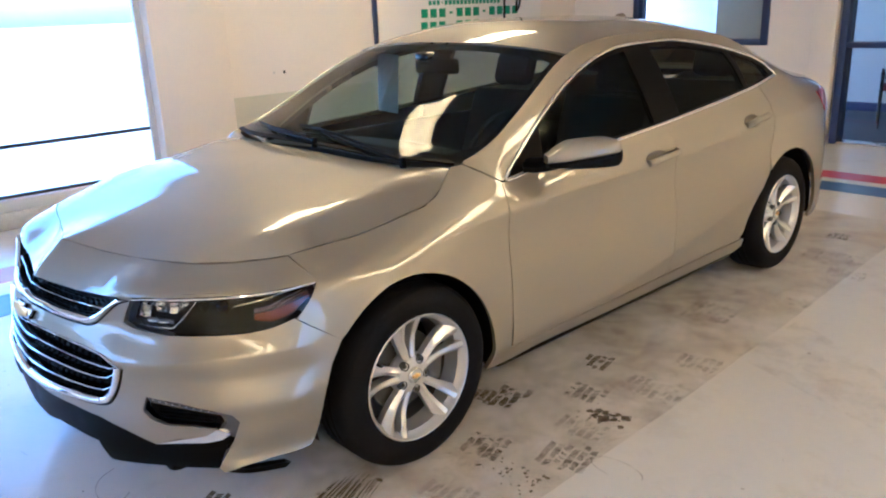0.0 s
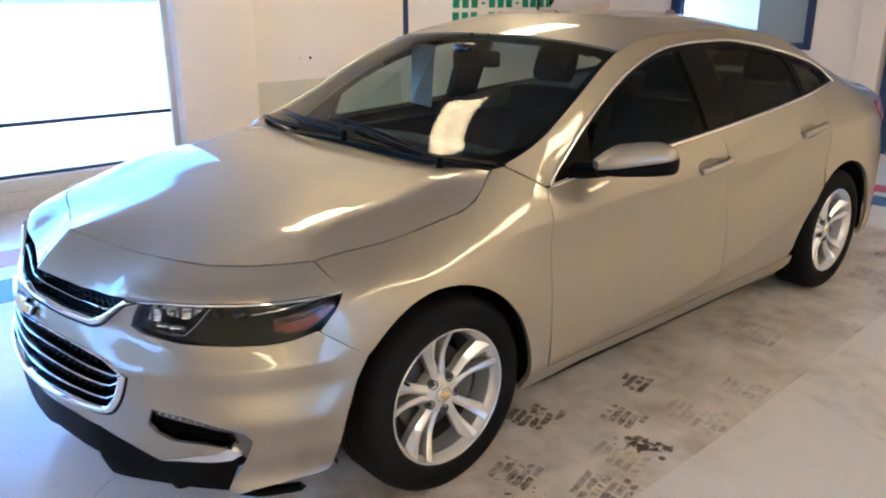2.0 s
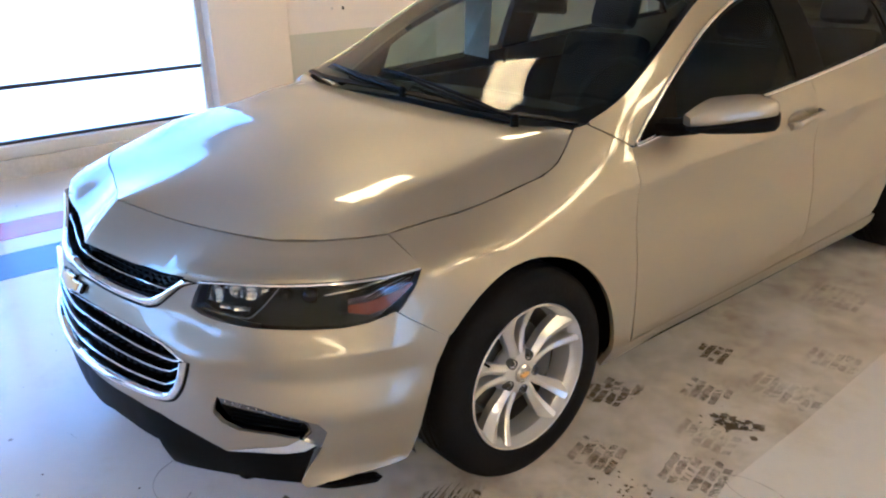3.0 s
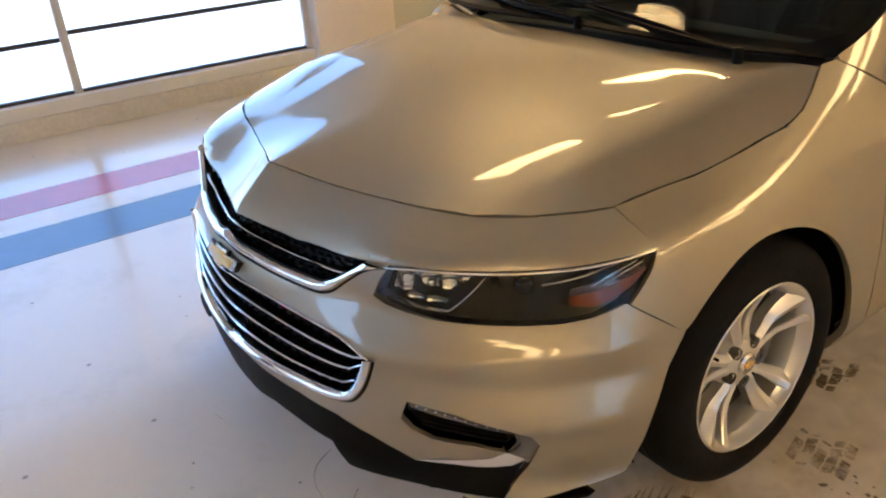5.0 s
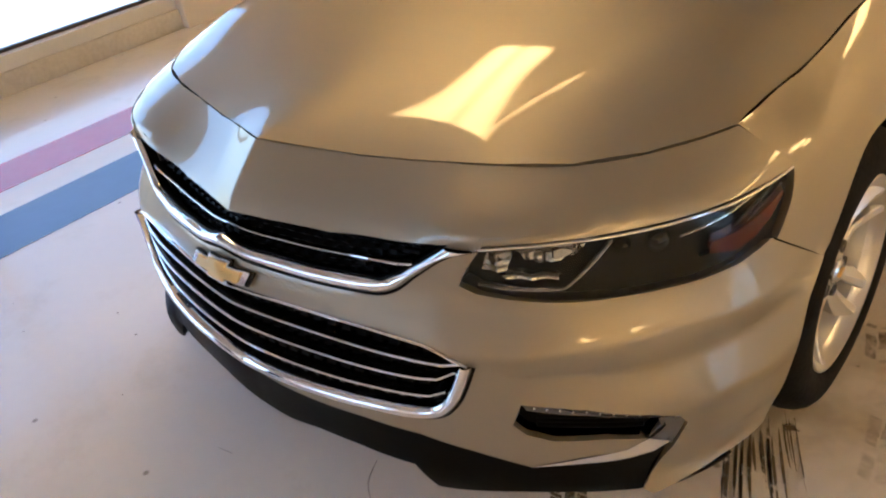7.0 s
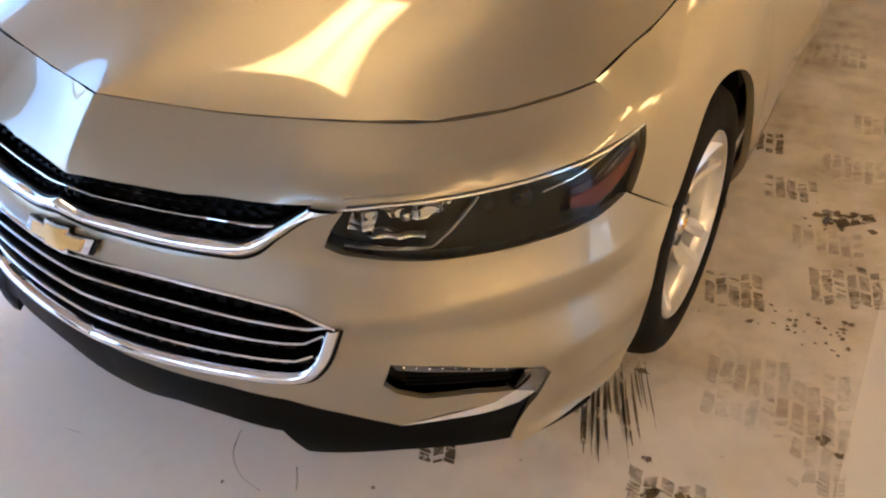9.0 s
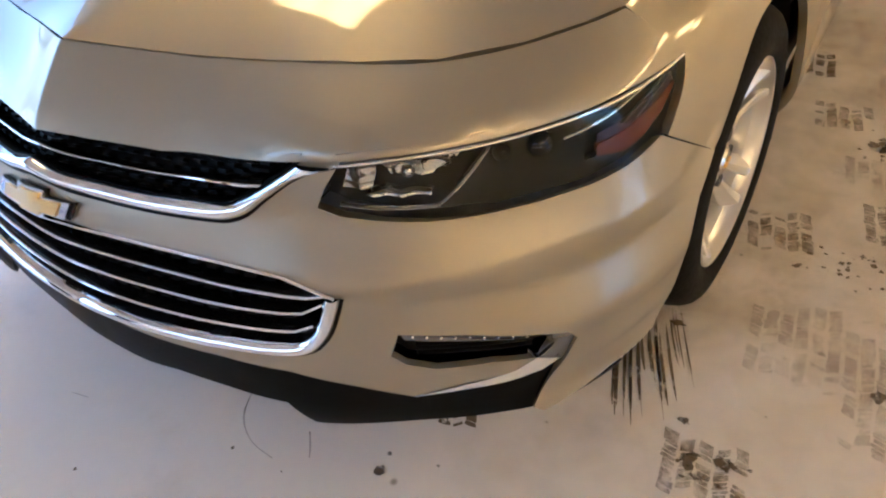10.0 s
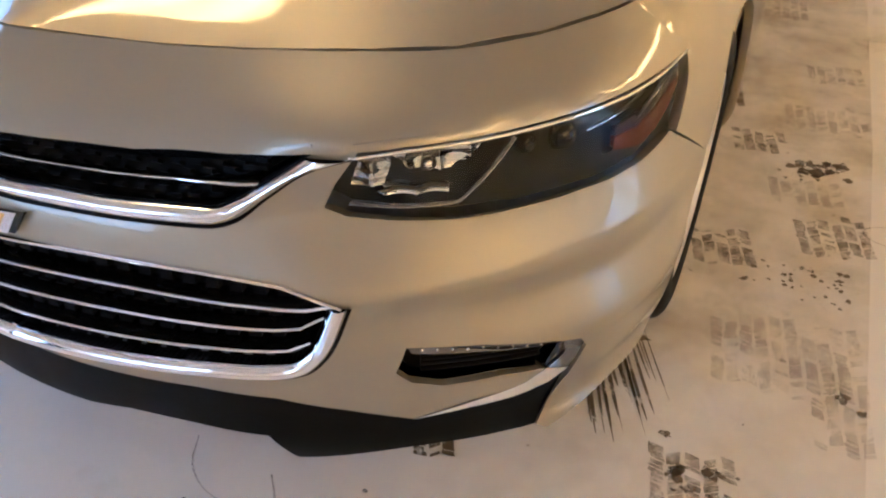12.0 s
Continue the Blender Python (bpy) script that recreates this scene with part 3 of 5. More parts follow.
for lo, hi in (((-3.04, 1.02), (-2.96, 2.2)), ((-1.37, 1.02), (-1.29, 2.2)), ((-2.96, 1.02), (-1.37, 1.09)), ((-2.96, 2.12), (-1.37, 2.2))):
    slab("window_frame", (lo[0] + .001, YB - .03, lo[1] + .001), (hi[0] - .001, YB + T, hi[1] - .001), NAVY, office)
p = slab("pane", (-2.958, YB + .07, 1.092), (-1.372, YB + .076, 2.118), PANE, office, 0)
p.visible_shadow = False
opening = tagged(new("door_1"), "navy blue framed glazed office door with a mid rail", "door", kind="structure")
for x0, x1, z0, z1 in ((-.52, -.44, .0, 2.2), (.64, .72, 0, 2.2), (-.439, .639, 1.00, 1.06), (-.439, .639, 2.12, 2.2), (-.439, .639, .0, .03), (1.52, 1.6, 0, 2.2), (.721, 1.519, 2.12, 2.2), (.721, 1.519, 1.00, 1.06)):
    slab("door_frame", (x0 + .001, YB - .03, z0 + .002), (x1 - .001, YB + T, z1 - .001), NAVY if z1 > .05 else SATIN, opening)
for x0, x1 in ((-.438, .638), (.722, 1.518)):
    for z0, z1 in ((.032, .998), (1.062, 2.118)):
        p = slab("pane", (x0, YB + .07, z0), (x1, YB + .076, z1), PANE, opening, 0)
        p.visible_shadow = False

# the office behind it
structure("office_floor", (-4.6, YB + T, -.12), (7.0, 10.8, .004), CARPET, "dark grey office carpet", "floor", 0)
structure("office_wall_north", (-4.6, 9.8, .0045), (7.0, 10.0, TOP), WHITE_PAINT, "white office wall", "wall", 0)
structure("office_ceiling", (-4.6, YB + T, TOP), (7.0, 10.8, TOP + .1), CEILING, "off-white office ceiling", "ceiling", 0)
structure("office_wall_east", (3.2, YB + T + .001, .0045), (3.3, 9.79, TOP - .001), WHITE_PAINT, "white office side wall", "wall", 0)
structure("office_baseboard", (-4.5, 9.785, .005), (3.19, 9.799, .12), NAVY, "dark office baseboard", "baseboard", .003)


def vertical_blind(x0, x1, y, z0, z1, label):
    r = root("vertical_blind", label, "blind", at=((x0 + x1) / 2, y, z1))
    bm = box(bmesh.new(), (x0 - r.location.x, -.03, -.04), (x1 - r.location.x, .03, 0), .006)
    part("head_rail", bm, FRAME_WHITE, r)
    n = int((x1 - x0) / .085)
    me = None
    for i in range(n):
        if me is None:
            bm = box(bmesh.new(), (-.044, -.0012, z0 - z1 + .02), (.044, .0012, -.045), 0)
            ob = part("slat", bm, BLIND, r, smooth=False)
            me = ob.data
        else:
            ob = new("slat", me)
            ob.parent = r
        ob.matrix_local = pose(x0 + .045 + i * .085 - r.location.x, 0, 0, 0, 0, 24)
    return r


vertical_blind(-2.02, -1.38, YB + .20, .95, TOP, "blue-grey vertical blind half drawn behind the office window")
vertical_blind(-.9, 3.1, 9.75, 1.05, TOP, "blue-grey vertical blind on the far office wall")


def office_chair(at, turn):
    r = root("office_chair", "black metal visitor chair with a dark red padded seat", "chair", at=at)
    r.rotation_euler[2] = radians(turn)
    part("seat", box(bmesh.new(), (-.23, -.22, .43), (.23, .22, .49), .02), material("dark_red_cloth", (.20, .02, .025), .8, vary=.2, fine=300, bump=.2), r)
    part("backrest", box(bmesh.new(), (-.22, .20, .56), (.22, .25, .86), .02), CLOTH, r)
    for s in (-1, 1):
        path = [(s * .24, -.22, .0), (s * .24, -.20, .42), (s * .24, -.19, .62), (s * .24, -.12, .66), (s * .24, .16, .66), (s * .24, .23, .60), (s * .24, .25, .42), (s * .24, .28, .0)]
        part("leg", tube(bmesh.new(), smooth_line(path, 30), .012), BLACK, r)
    return r


office_chair((-.30, 8.65, .004), 200)
office_chair((.55, 9.2, .004), 170)

# far sides of the showroom, behind the camera
EY0, EY1, EZ0, EZ1 = -.75, .75, .08, 2.35
# SOUTH: unseen window opening, added only to bring daylight onto the car's front
SOUTH, SZ0, SZ1 = ((-4.0, -.7),), 1.9, 3.3


def wall_with_window(name, fixed, span, gap, z0, z1):
    """Four slabs round an opening; fixed gives the wall's axis and faces."""
    axis, f0, f1 = fixed
    for tail, (a, b, c, d) in zip("abcd", ((span[0], span[1], 0, z0), (span[0], span[1], z1, TOP), (span[0], gap[0], z0 + .001, z1 - .001), (gap[1], span[1], z0 + .001, z1 - .001))):
        lo, hi = ((f0, a, c), (f1, b, d)) if axis == "x" else ((a, f0, c), (b, f1, d))
        structure("%s_%s" % (name, tail), lo, hi, WHITE_PAINT, "white painted showroom wall", "wall", 0)


wall_with_window("wall_east", ("x", 6.8, 7.0), (-6.6, 7.149), (EY0, EY1), EZ0, EZ1)
wall_with_window("wall_south_west", ("y", -6.8, -6.601), (-4.25, 1.2), SOUTH[0], SZ0, SZ1)
structure("wall_south_east", (1.201, -6.8, 0), (7.0, -6.601, TOP), WHITE_PAINT, "white painted showroom wall", "wall", 0)
east = tagged(new("window_9"), "white-framed two-pane floor-length showroom window", "window", kind="structure")
for y in (EY0 + .036, 0, EY1 - .036):
    slab("window_frame", (6.86, y - .035, EZ0 + .001), (6.93, y + .035, EZ1 - .001), FRAME_WHITE, east)
for y0, y1 in ((EY0 + .072, -.036), (.036, EY1 - .072)):
    p = slab("pane", (6.89, y0, EZ0 + .002), (6.896, y1, EZ1 - .002), PANE, east, 0)
    p.visible_shadow = False
# frames and panes for the added south daylight opening
for k, (s0, s1) in enumerate(SOUTH):
    south = tagged(new("window_%d" % (10 + k)), "row of high white-framed windows added to let in daylight", "window", kind="structure")
    posts = np.linspace(s0 + .036, s1 - .036, 3)
    for x in posts:
        slab("window_frame", (x - .035, -6.75, SZ0 + .001), (x + .035, -6.68, SZ1 - .001), FRAME_WHITE, south)
    for x0, x1 in zip(posts, posts[1:]):
        p = slab("pane", (x0 + .036, -6.72, SZ0 + .002), (x1 - .036, -6.714, SZ1 - .002), PANE, south, 0)
        p.visible_shadow = False

# white notice board with green vinyl lettering on the west wall
board = root("notice_board", "large white board with green lettering and a navy edge", "sign", at=(XW + .001, 5.07, 1.9))
part("panel", box(bmesh.new(), (0, -1.33, -.9), (.03, 1.33, .75), .004), BOARD, board)
part("edge_strip", box(bmesh.new(), (0, -1.37, -.92), (.045, -1.332, .75), .004), NAVY, board, "navy edge strip")
rows = ((-.395, -.725, .905, .095, 12, (3, 7)), (-.535, -.735, .905, .095, 12, (3, 7)), (-.285, -.60, .575, .048, 19, (3,)))
for z, y0, y1, h, n, gaps in rows:
    w = (y1 - y0) / n
    for i in range(n):
        mid = y0 + (i + .5) * w
        half = (w * .2, h * .12) if i in gaps else (w * .36, h / 2)
        part("lettering", box(bmesh.new(), (.0302, mid - half[0], z - half[1]), (.0325, mid + half[0], z + half[1]), .001), GREEN_INK, board)

cable = root("hanging_cable", "black looped cable hanging in front of the white board", "cable", at=(XW + .25, 5.62, 1.9))
part("loop", tube(bmesh.new(), smooth_line([(0, -.14, -.62), (0, -.14, -.30), (0, -.08, -.20), (0, .03, -.18), (0, .08, -.26), (0, .07, -.42), (0, .12, -.36), (0, .14, -.22), (0, .10, TOP - 1.901)], 50), .013), BLACK, cable)

outlet = root("wall_outlet", "small pale wall anchor holes in the white wall", "wall fitting", at=(XW + .0015, 2.45, 1.02))
part("plug", box(bmesh.new(), (0, -.012, -.012), (.006, .012, .012), .002), SILL, outlet)
part("plug", box(bmesh.new(), (0, .105, -.014), (.006, .128, .014), .002), DASH, outlet)


# ceiling lamps: recessed fluorescent troffers, two bright tubes behind a dimmer lens each
TUBE = lamp_material("warm_tube", (1.0, .59, .19), 3.95)
DIFFUSER = lamp_material("warm_diffuser", (1.0, .55, .17), 2.95)


def troffer(x, y):
    r = root("ceiling_light", "recessed fluorescent ceiling light with two warm tubes, from a set partly added as fill", "ceiling light", "ceiling lights", at=(x, y, TOP))
    bm = bmesh.new()
    for lo, hi in (((-.31, -.62), (-.28, .62)), ((.28, -.62), (.31, .62)), ((-.28, -.62), (.28, -.59)), ((-.28, .59), (.28, .62))):
        box(bm, (*lo, -.03), (*hi, -.0005), 0)
    part("frame", bm, FRAME_WHITE, r)
    part("diffuser", box(bmesh.new(), (-.279, -.589, -.012), (.279, .589, -.004), 0), DIFFUSER, r, "dimly glowing diffuser")
    for k in (-.13, .13):
        part("tube", box(bmesh.new(), (k - .065, -.585, -.022), (k + .065, .585, -.0125), .004), TUBE, r, "glowing warm fluorescent tube")
    return r


# the last three are unseen fill, added to brighten the bumper and right-hand floor
LIGHTS = [(-1.55, .81), (4.65, 4.53), (-2.17, 3.29), (4.65, -2.91), (5.89, 2.05), (5.27, 5.77), (5.27, 3.29), (5.27, -5.39), (5.89, -2.91), (4.65, -4.15)]
for x, y in LIGHTS:
    troffer(x, y)
bm = bmesh.new()
for k in range(18):
    box(bm, (-3.72 + .62 * k - .012, -6.59, TOP - .006), (-3.72 + .62 * k + .012, 7.14, TOP - .0004))
for k in range(11):
    box(bm, (-3.96, -6.01 + 1.24 * k - .012, TOP - .0055), (6.79, -6.01 + 1.24 * k + .012, TOP - .0006))
tagged(part("ceiling_grid", bm, RAIL, smooth=False), "dark metal grid between the ceiling tiles", "ceiling grid", kind="structure")


# ---- the car ----
car = root("car", "champagne gold four-door sedan parked on the showroom floor", "car", at=(0, 0, 0))
rad = math.radians
A = lambda pts: [(rad(a), z) for a, z in pts]

NOSE = [(0, .752), (6.3, .745), (15.3, .742), (23.9, .756), (30.9, .772), (34.3, .778), (37.7, .783), (44.8, .785), (51.5, .785), (57.8, .783), (63, .783), (67.4, .785)]
LAMP_LOW = [(67.4, .785), (65.6, .743), (63.2, .706), (61, .688), (58.3, .677), (54.5, .669), (50, .667), (45, .669), (40.5, .671), (36.5, .674), (33, .679), (31.3, .692), (32.4, .73), (34.3, .777)]
SWEEP_LOW = [(0, .690), (4, .680), (9.3, .675), (15.7, .669), (21.9, .666), (24.3, .675), (27, .708), (30.9, .753), (34.1, .772)]
SWEEP_TOP = [(0, .714), (2.8, .702), (9, .695), (15.6, .690), (22.4, .690), (24.6, .704), (27.3, .731), (30.4, .766)]
LOW_TOP = [(0, .616), (5.5, .620), (15.6, .614), (22, .606), (27.5, .597), (31.8, .570)]
LOW_BOT = [(31.8, .570), (29.3, .477), (28.2, .455), (25.8, .441), (19.6, .437), (11, .429), (5, .421), (0, .410)]
LIP_TOP = [(0, .393), (12, .395), (19, .397), (25.4, .389), (31, .361), (36.6, .325)]
FOG_TRIM = [(36.6, .325), (41.6, .352), (46.3, .365), (48.1, .386), (44.3, .396), (39.2, .394), (36.6, .410), (35.4, .436), (36.4, .486), (42.4, .477), (48, .456), (50.9, .438), (51.9, .409), (50.6, .35), (47.6, .257)]
ARCH_Y, ARCH_Z, ARCH_R = -.04, .335, .388


def arch(cy, cz, r, a0, a1, n=30):
    return [(cy + r * math.cos(rad(a)), cz + r * math.sin(rad(a))) for a in np.linspace(a0, a1, n)]


# front bumper cover with the nose above the grille
edge = [(62.9, .274), (63.8, .295), (65.0, .36), (66.4, .45), (68, .53), (70.3, .598)]
outline = A(GAP) + A([(67.4, .785)]) + A(NOSE)[::-1][1:6] + A([(34.3, .777)]) + A(LAMP_LOW)[::-1][1:9] + A([(54.5, .669), (58.3, .677), (61, .688), (62.3, .694)]) + A(edge)[::-1] + A([(61, .270), (56, .268), (51.5, .258), (48.6, .242)]) + A(FOG_TRIM)[::-1] + A(LIP_TOP)[::-1][1:]
whole = outline[1:-1]
whole = [outline[0]] + whole + [outline[-1]] + [(-a, z) for a, z in whole[::-1]]
hole_top = [(-a, z) for a, z in (A(NOSE)[0:5])[::-1]] + A(NOSE)[1:5] + A(SWEEP_TOP)[::-1] + [(-a, z) for a, z in A(SWEEP_TOP)[1:]]
hole_low = [(-a, z) for a, z in A(LOW_TOP)[::-1]] + A(LOW_TOP)[1:] + A(LOW_BOT)[1:] + [(-a, z) for a, z in A(LOW_BOT)[::-1][1:-1]]
brow = [(float(a), float(BROW(a))) for a in np.linspace(37, 64, 28)]
panel("front_bumper", front_s, whole, PAINT, car, [hole_top, hole_low], step=.02, hem=.03, ridges=[[(k * rad(a), z + d) for a, z in brow] for k in (-1, 1) for d in (-.014, -.005, 0, .005, .014)])

# black lower lip and air dam
LIP_LOW = [(0, .262), (5, .272), (10, .292), (17, .298), (23.9, .298), (26, .232), (36, .244), (47.6, .255)]
lip = A(LIP_TOP) + A([(41.6, .338), (46.6, .345), (48.6, .352), (50.3, .372)]) + A(LIP_LOW)[::-1]
lip_all = lip + [(-a, z) for a, z in lip[::-1]][1:-1]
def lip_s(s, z):
    """The front end with the lip's far corner bent a little outwards."""
    p = front_s(s, z)
    k = 1 + .026 * np.clip((-np.degrees(s) - 24) / 3, 0, 1) * np.clip((.37 - z) / .06, 0, 1)
    return p * np.stack([k, k, np.ones_like(k)], -1)


panel("front_lip", lip_s, lip_all, BLACK, car, step=.03, hem=.05, offset=-.004, label="matt black lower lip")
panel("bumper_base", front_s, A([(48.2, .240), (54, .232), (59.5, .228), (58.5, .195), (47, .205)]), BLACK, car, hem=.03, offset=-.03)
panel("bumper_base", front_s, A([(48.2, .240), (54, .232), (59.5, .228), (58.5, .195), (47, .205)]), BLACK, car, hem=.03, offset=-.03, mirror=True)


def on_front(pts, out=0.0, n=0):
    q = np.array(A(pts))
    if n:
        q = smooth_line(q, n)
    p, nn = front_s(q[:, 0], q[:, 1]), field_normals(front_s, q)
    return p + nn * out, nn


def mirrored(pts):
    return [(-a, z) for a, z in pts[::-1] if a > 1e-6] + list(pts)


BAR = [(-.5, 0), (-.38, .55), (-.12, .8), (.12, .8), (.38, .55), (.5, 0), (.4, -.6), (-.4, -.6)]
bar = lambda w, h: [(u * w, v * h) for u, v in BAR]

# grilles: recessed dark nets, bright frames and bars
for nm, hole in (("upper_grille", hole_top), ("lower_grille", hole_low)):
    g = panel(nm, front_s, hole, BLACK, car, step=.03, hem=-.045, offset=-.05, label="black recessed grille")
    top, low = (NOSE[:5], SWEEP_TOP[:6] + [(30.3, .762)]) if nm[0] == "u" else (LOW_TOP, LOW_BOT[::-1])
    zt, zl = glide(*top), glide(*low)
    last = 30.0 if nm[0] == "u" else 31.4
    for frac in ((.50,) if nm[0] == "u" else (.26, .50, .76)):
        stop = last - (3.6 if nm[0] == "u" else 4.2 * frac * frac)
        aa = [a for a in np.linspace(0, stop, 16)]
        mid = lambda a: float(zt(a) * (1 - frac) + zl(a) * frac)
        line = [(a, mid(a) if nm[0] == "l" or a < 19 else mid(19) + (a - 19) * (mid(19) - mid(15)) / 4) for a in aa]
        p, nn = on_front(mirrored(line), -.008)
        part("grille_bar", sweep(bmesh.new(), p, nn, bar(.0058, .006)), CHROME, g, "thin bright grille bar")
        p, nn = on_front(mirrored(line), -.028)
        part("grille_vane", sweep(bmesh.new(), p, nn, bar(.012, .03)), GLOSS_BLACK, g)
    # staggered links of the net
    bm = bmesh.new()
    rows = 5 if nm[0] == "u" else 9
    for k in range(rows):
        f = (k + .5) / rows
        for j in range(-15, 16):
            a = (j + .5 * (k % 2)) * 2.0
            if abs(a) > last - 3.5:
                continue
            z = float(zt(abs(a)) * (1 - f) + zl(abs(a)) * f)
            hgt = float(zt(abs(a)) - zl(abs(a))) / rows
            (q,), (nn,) = on_front([(a, z)], -.036)
            t = np.cross(nn, (0, 0, 1.0))
            m = Matrix((( *t, ), ( *np.cross(t, nn) * -1, ), ( *nn, ))).transposed().to_4x4()
            m.translation = q
            box(bm, (-.010, -hgt * .36, -.008), (.010, hgt * .36, .006), 0, m)
    part("net", bm, BLACK, g, smooth=False)


def band(name, low, top, height, mat, parent, label="", n=70, base=.002):
    """A bar between two lines of the front end, bulging outwards; mirrored across the middle."""
    lo, hi = smooth_line(A(low), n), smooth_line(A(top), n)
    lo, hi = [np.concatenate([q[:0:-1] * (-1, 1), q]) for q in (lo, hi)]
    bm, rings = bmesh.new(), []
    for f in (0, 0, .12, .3, .5, .7, .88, 1, 1):
        q = lo * (1 - f) + hi * f
        out = base + height * math.sin(math.pi * f) ** .55 if len(rings) not in (0, 8) else -.02
        p, nn = front_s(q[:, 0], q[:, 1]), field_normals(front_s, q)
        rings.append([bm.verts.new(v) for v in p + nn * out])
    for a, b in zip(rings, rings[1:]):
        for i in range(len(a) - 1):
            bm.faces.new((a[i], a[i + 1], b[i + 1], b[i]))
    return part(name, bm, mat, parent, label)


seal = lambda pts, d: [(a, z + d) for a, z in pts]
band("grille_seal", seal(SWEEP_LOW, -.0045), seal(SWEEP_TOP, .002), .001, BLACK, car, "black seal round the bright bar", base=.0015)
band("chrome_sweep", SWEEP_LOW, SWEEP_TOP, .012, CHROME, car, "bright chrome bar under the upper grille", base=.003)
p, nn = on_front(mirrored(LOW_TOP), .001)
part("grille_frame", sweep(bmesh.new(), p, nn, bar(.008, .009)), CHROME, car, "bright chrome grille frame")
inner = [(31.0, .572), (30.4, .545), (28.7, .484), (27.5, .466), (25.3, .458), (19.4, .455), (11, .447), (5, .440), (0, .430)][::-1]
outer = [(32.4, .574), (31.9, .548), (29.9, .474), (28.6, .449), (26, .434), (19.6, .430), (11, .422), (5, .414), (0, .403)][::-1]
band("grille_seal", [(a * 1.006, z - .005) for a, z in outer], inner, .001, BLACK, car, "black seal round the bright frame", base=.0015)
band("grille_frame", outer, inner, .012, CHROME, car, "bright chrome grille frame", base=.003)

# emblem: gold cross-shaped plate in a bright border
def emblem(k, out, mat, nm, par, lab):
    pts = [(-7.2, -.018), (-5.9, .017), (-2.2, .017), (-1.9, .030), (3.0, .030), (2.6, .017), (7.2, .017), (5.9, -.018), (2.2, -.018), (1.9, -.031), (-3.0, -.031), (-2.6, -.018)]
    return panel(nm, front_s, [(rad(a) * k, .648 + z * k) for a, z in pts][::-1], mat, par, step=.01, hem=.014, offset=out, label=lab)


emblem(.87, .009, GLOSS_BLACK, "emblem_base", car, "black base of the emblem")
em = emblem(.80, .014, SATIN, "emblem", car, "bright border of the gold emblem")
emblem(.63, .017, GOLD, "emblem_plate", em, "gold emblem plate")

# head lamps
LAMP = LAMP_LOW[:-1] + [(34.3, .777), (37.7, .783), (44.8, .785), (51.5, .785), (57.8, .783), (63, .783)]
for mir in (False, True):
    lamp = panel("headlight", front_s, A(LAMP), LAMP_BLACK, car, step=.025, hem=-.043, offset=-.046, mirror=mir, label="dark headlight housing")
    panel("lens", front_s, A(LAMP), LENS, lamp, step=.025, hem=0, offset=-.003, mirror=mir, label="clear headlight lens")
    panel("black_mask", front_s, A([(46.4, .772), (45.1, .742), (43.0, .704), (42.2, .690), (46, .675), (54, .674), (58.5, .684), (62, .705), (54.6, .70), (54.6, .745), (60, .770), (52, .774)]), LAMP_BLACK, lamp, step=.025, hem=.02, offset=-.016, mirror=mir)
    def bowl(c, z0, wide, tall, deep):
        """The front end's field sunk into a ribbed bowl."""
        def field(u, z):
            p = front_s(u, z)
            d = np.clip(1 - ((u - rad(c)) / rad(wide)) ** 2 - ((z - z0) / tall) ** 2, 0, 1)
            k = .018 + deep * np.sqrt(d) + .008 * np.abs(np.sin((u - rad(c)) * 70)) + .0025 * np.abs(np.sin(z * 240))
            return p * (1 - k[..., None] * (1, 1, 0))
        return field
    for poly, c, z0, wide, tall, deep in (
            ([(33.6, .708), (34.3, .744), (35.4, .756), (36.8, .742), (36.2, .706)], 35.2, .728, 3.0, .045, .008),
            ([(36.9, .752), (37.4, .769), (42.0, .773), (45.2, .770), (43.6, .744), (41.6, .724), (38.4, .728)], 40.6, .746, 4.6, .036, .014),
            ([(35.4, .6985), (36.2, .7045), (41.6, .7075), (41.0, .6955), (37.5, .6935)], 38.6, .700, 5, .02, .004)):
        panel("reflector", bowl(c, z0, wide, tall, deep), A(poly), REFLECTOR, lamp, step=.006, hem=.01, offset=-.004, mirror=mir, label="bright ribbed reflector")
    (q,), (nn,) = on_front([(39.4, .746)], -.022)
    bm = bmesh.new()
    bmesh.ops.create_uvsphere(bm, u_segments=16, v_segments=10, radius=.011, matrix=Matrix.Translation(q * ((-1, 1, 1) if mir else (1, 1, 1))))
    part("bulb", bm, REFLECTOR, lamp)
    panel("turn_signal", front_s, A([(55.6, .703), (55.7, .722), (59.3, .727), (63.6, .744), (65.5, .756), (65.6, .750), (63.4, .722), (61, .703), (58.6, .694)]), AMBER, lamp, step=.015, hem=.01, offset=-.012, mirror=mir, label="amber turn signal reflector")
    panel("side_reflector", front_s, A([(55.7, .7235), (55.8, .738), (59.5, .748), (62.6, .758), (65.4, .766), (65.5, .7575), (63.6, .7455), (59.3, .7285)]), DEEP_RED, lamp, step=.015, hem=.01, offset=-.013, mirror=mir, label="deep red side reflector")
    for line, w in (([(33.6, .768), (37.7, .777), (44.8, .7795), (51.5, .7795), (57.8, .778), (62.5, .779), (66.8, .783)], .0064), ([(33.2, .694), (37, .6895), (41.3, .690), (42.7, .706), (44.8, .742), (46.2, .771)], .0045), ([(52.5, .752), (57, .763), (62, .776), (65.8, .780)], .006), ([(58.2, .741), (61, .757), (64.4, .772)], .003), ([(59.8, .738), (62.4, .755), (65.2, .769)], .0025)):
        p, nn = on_front(line, -.002 if w > .0062 else -.010, 24)
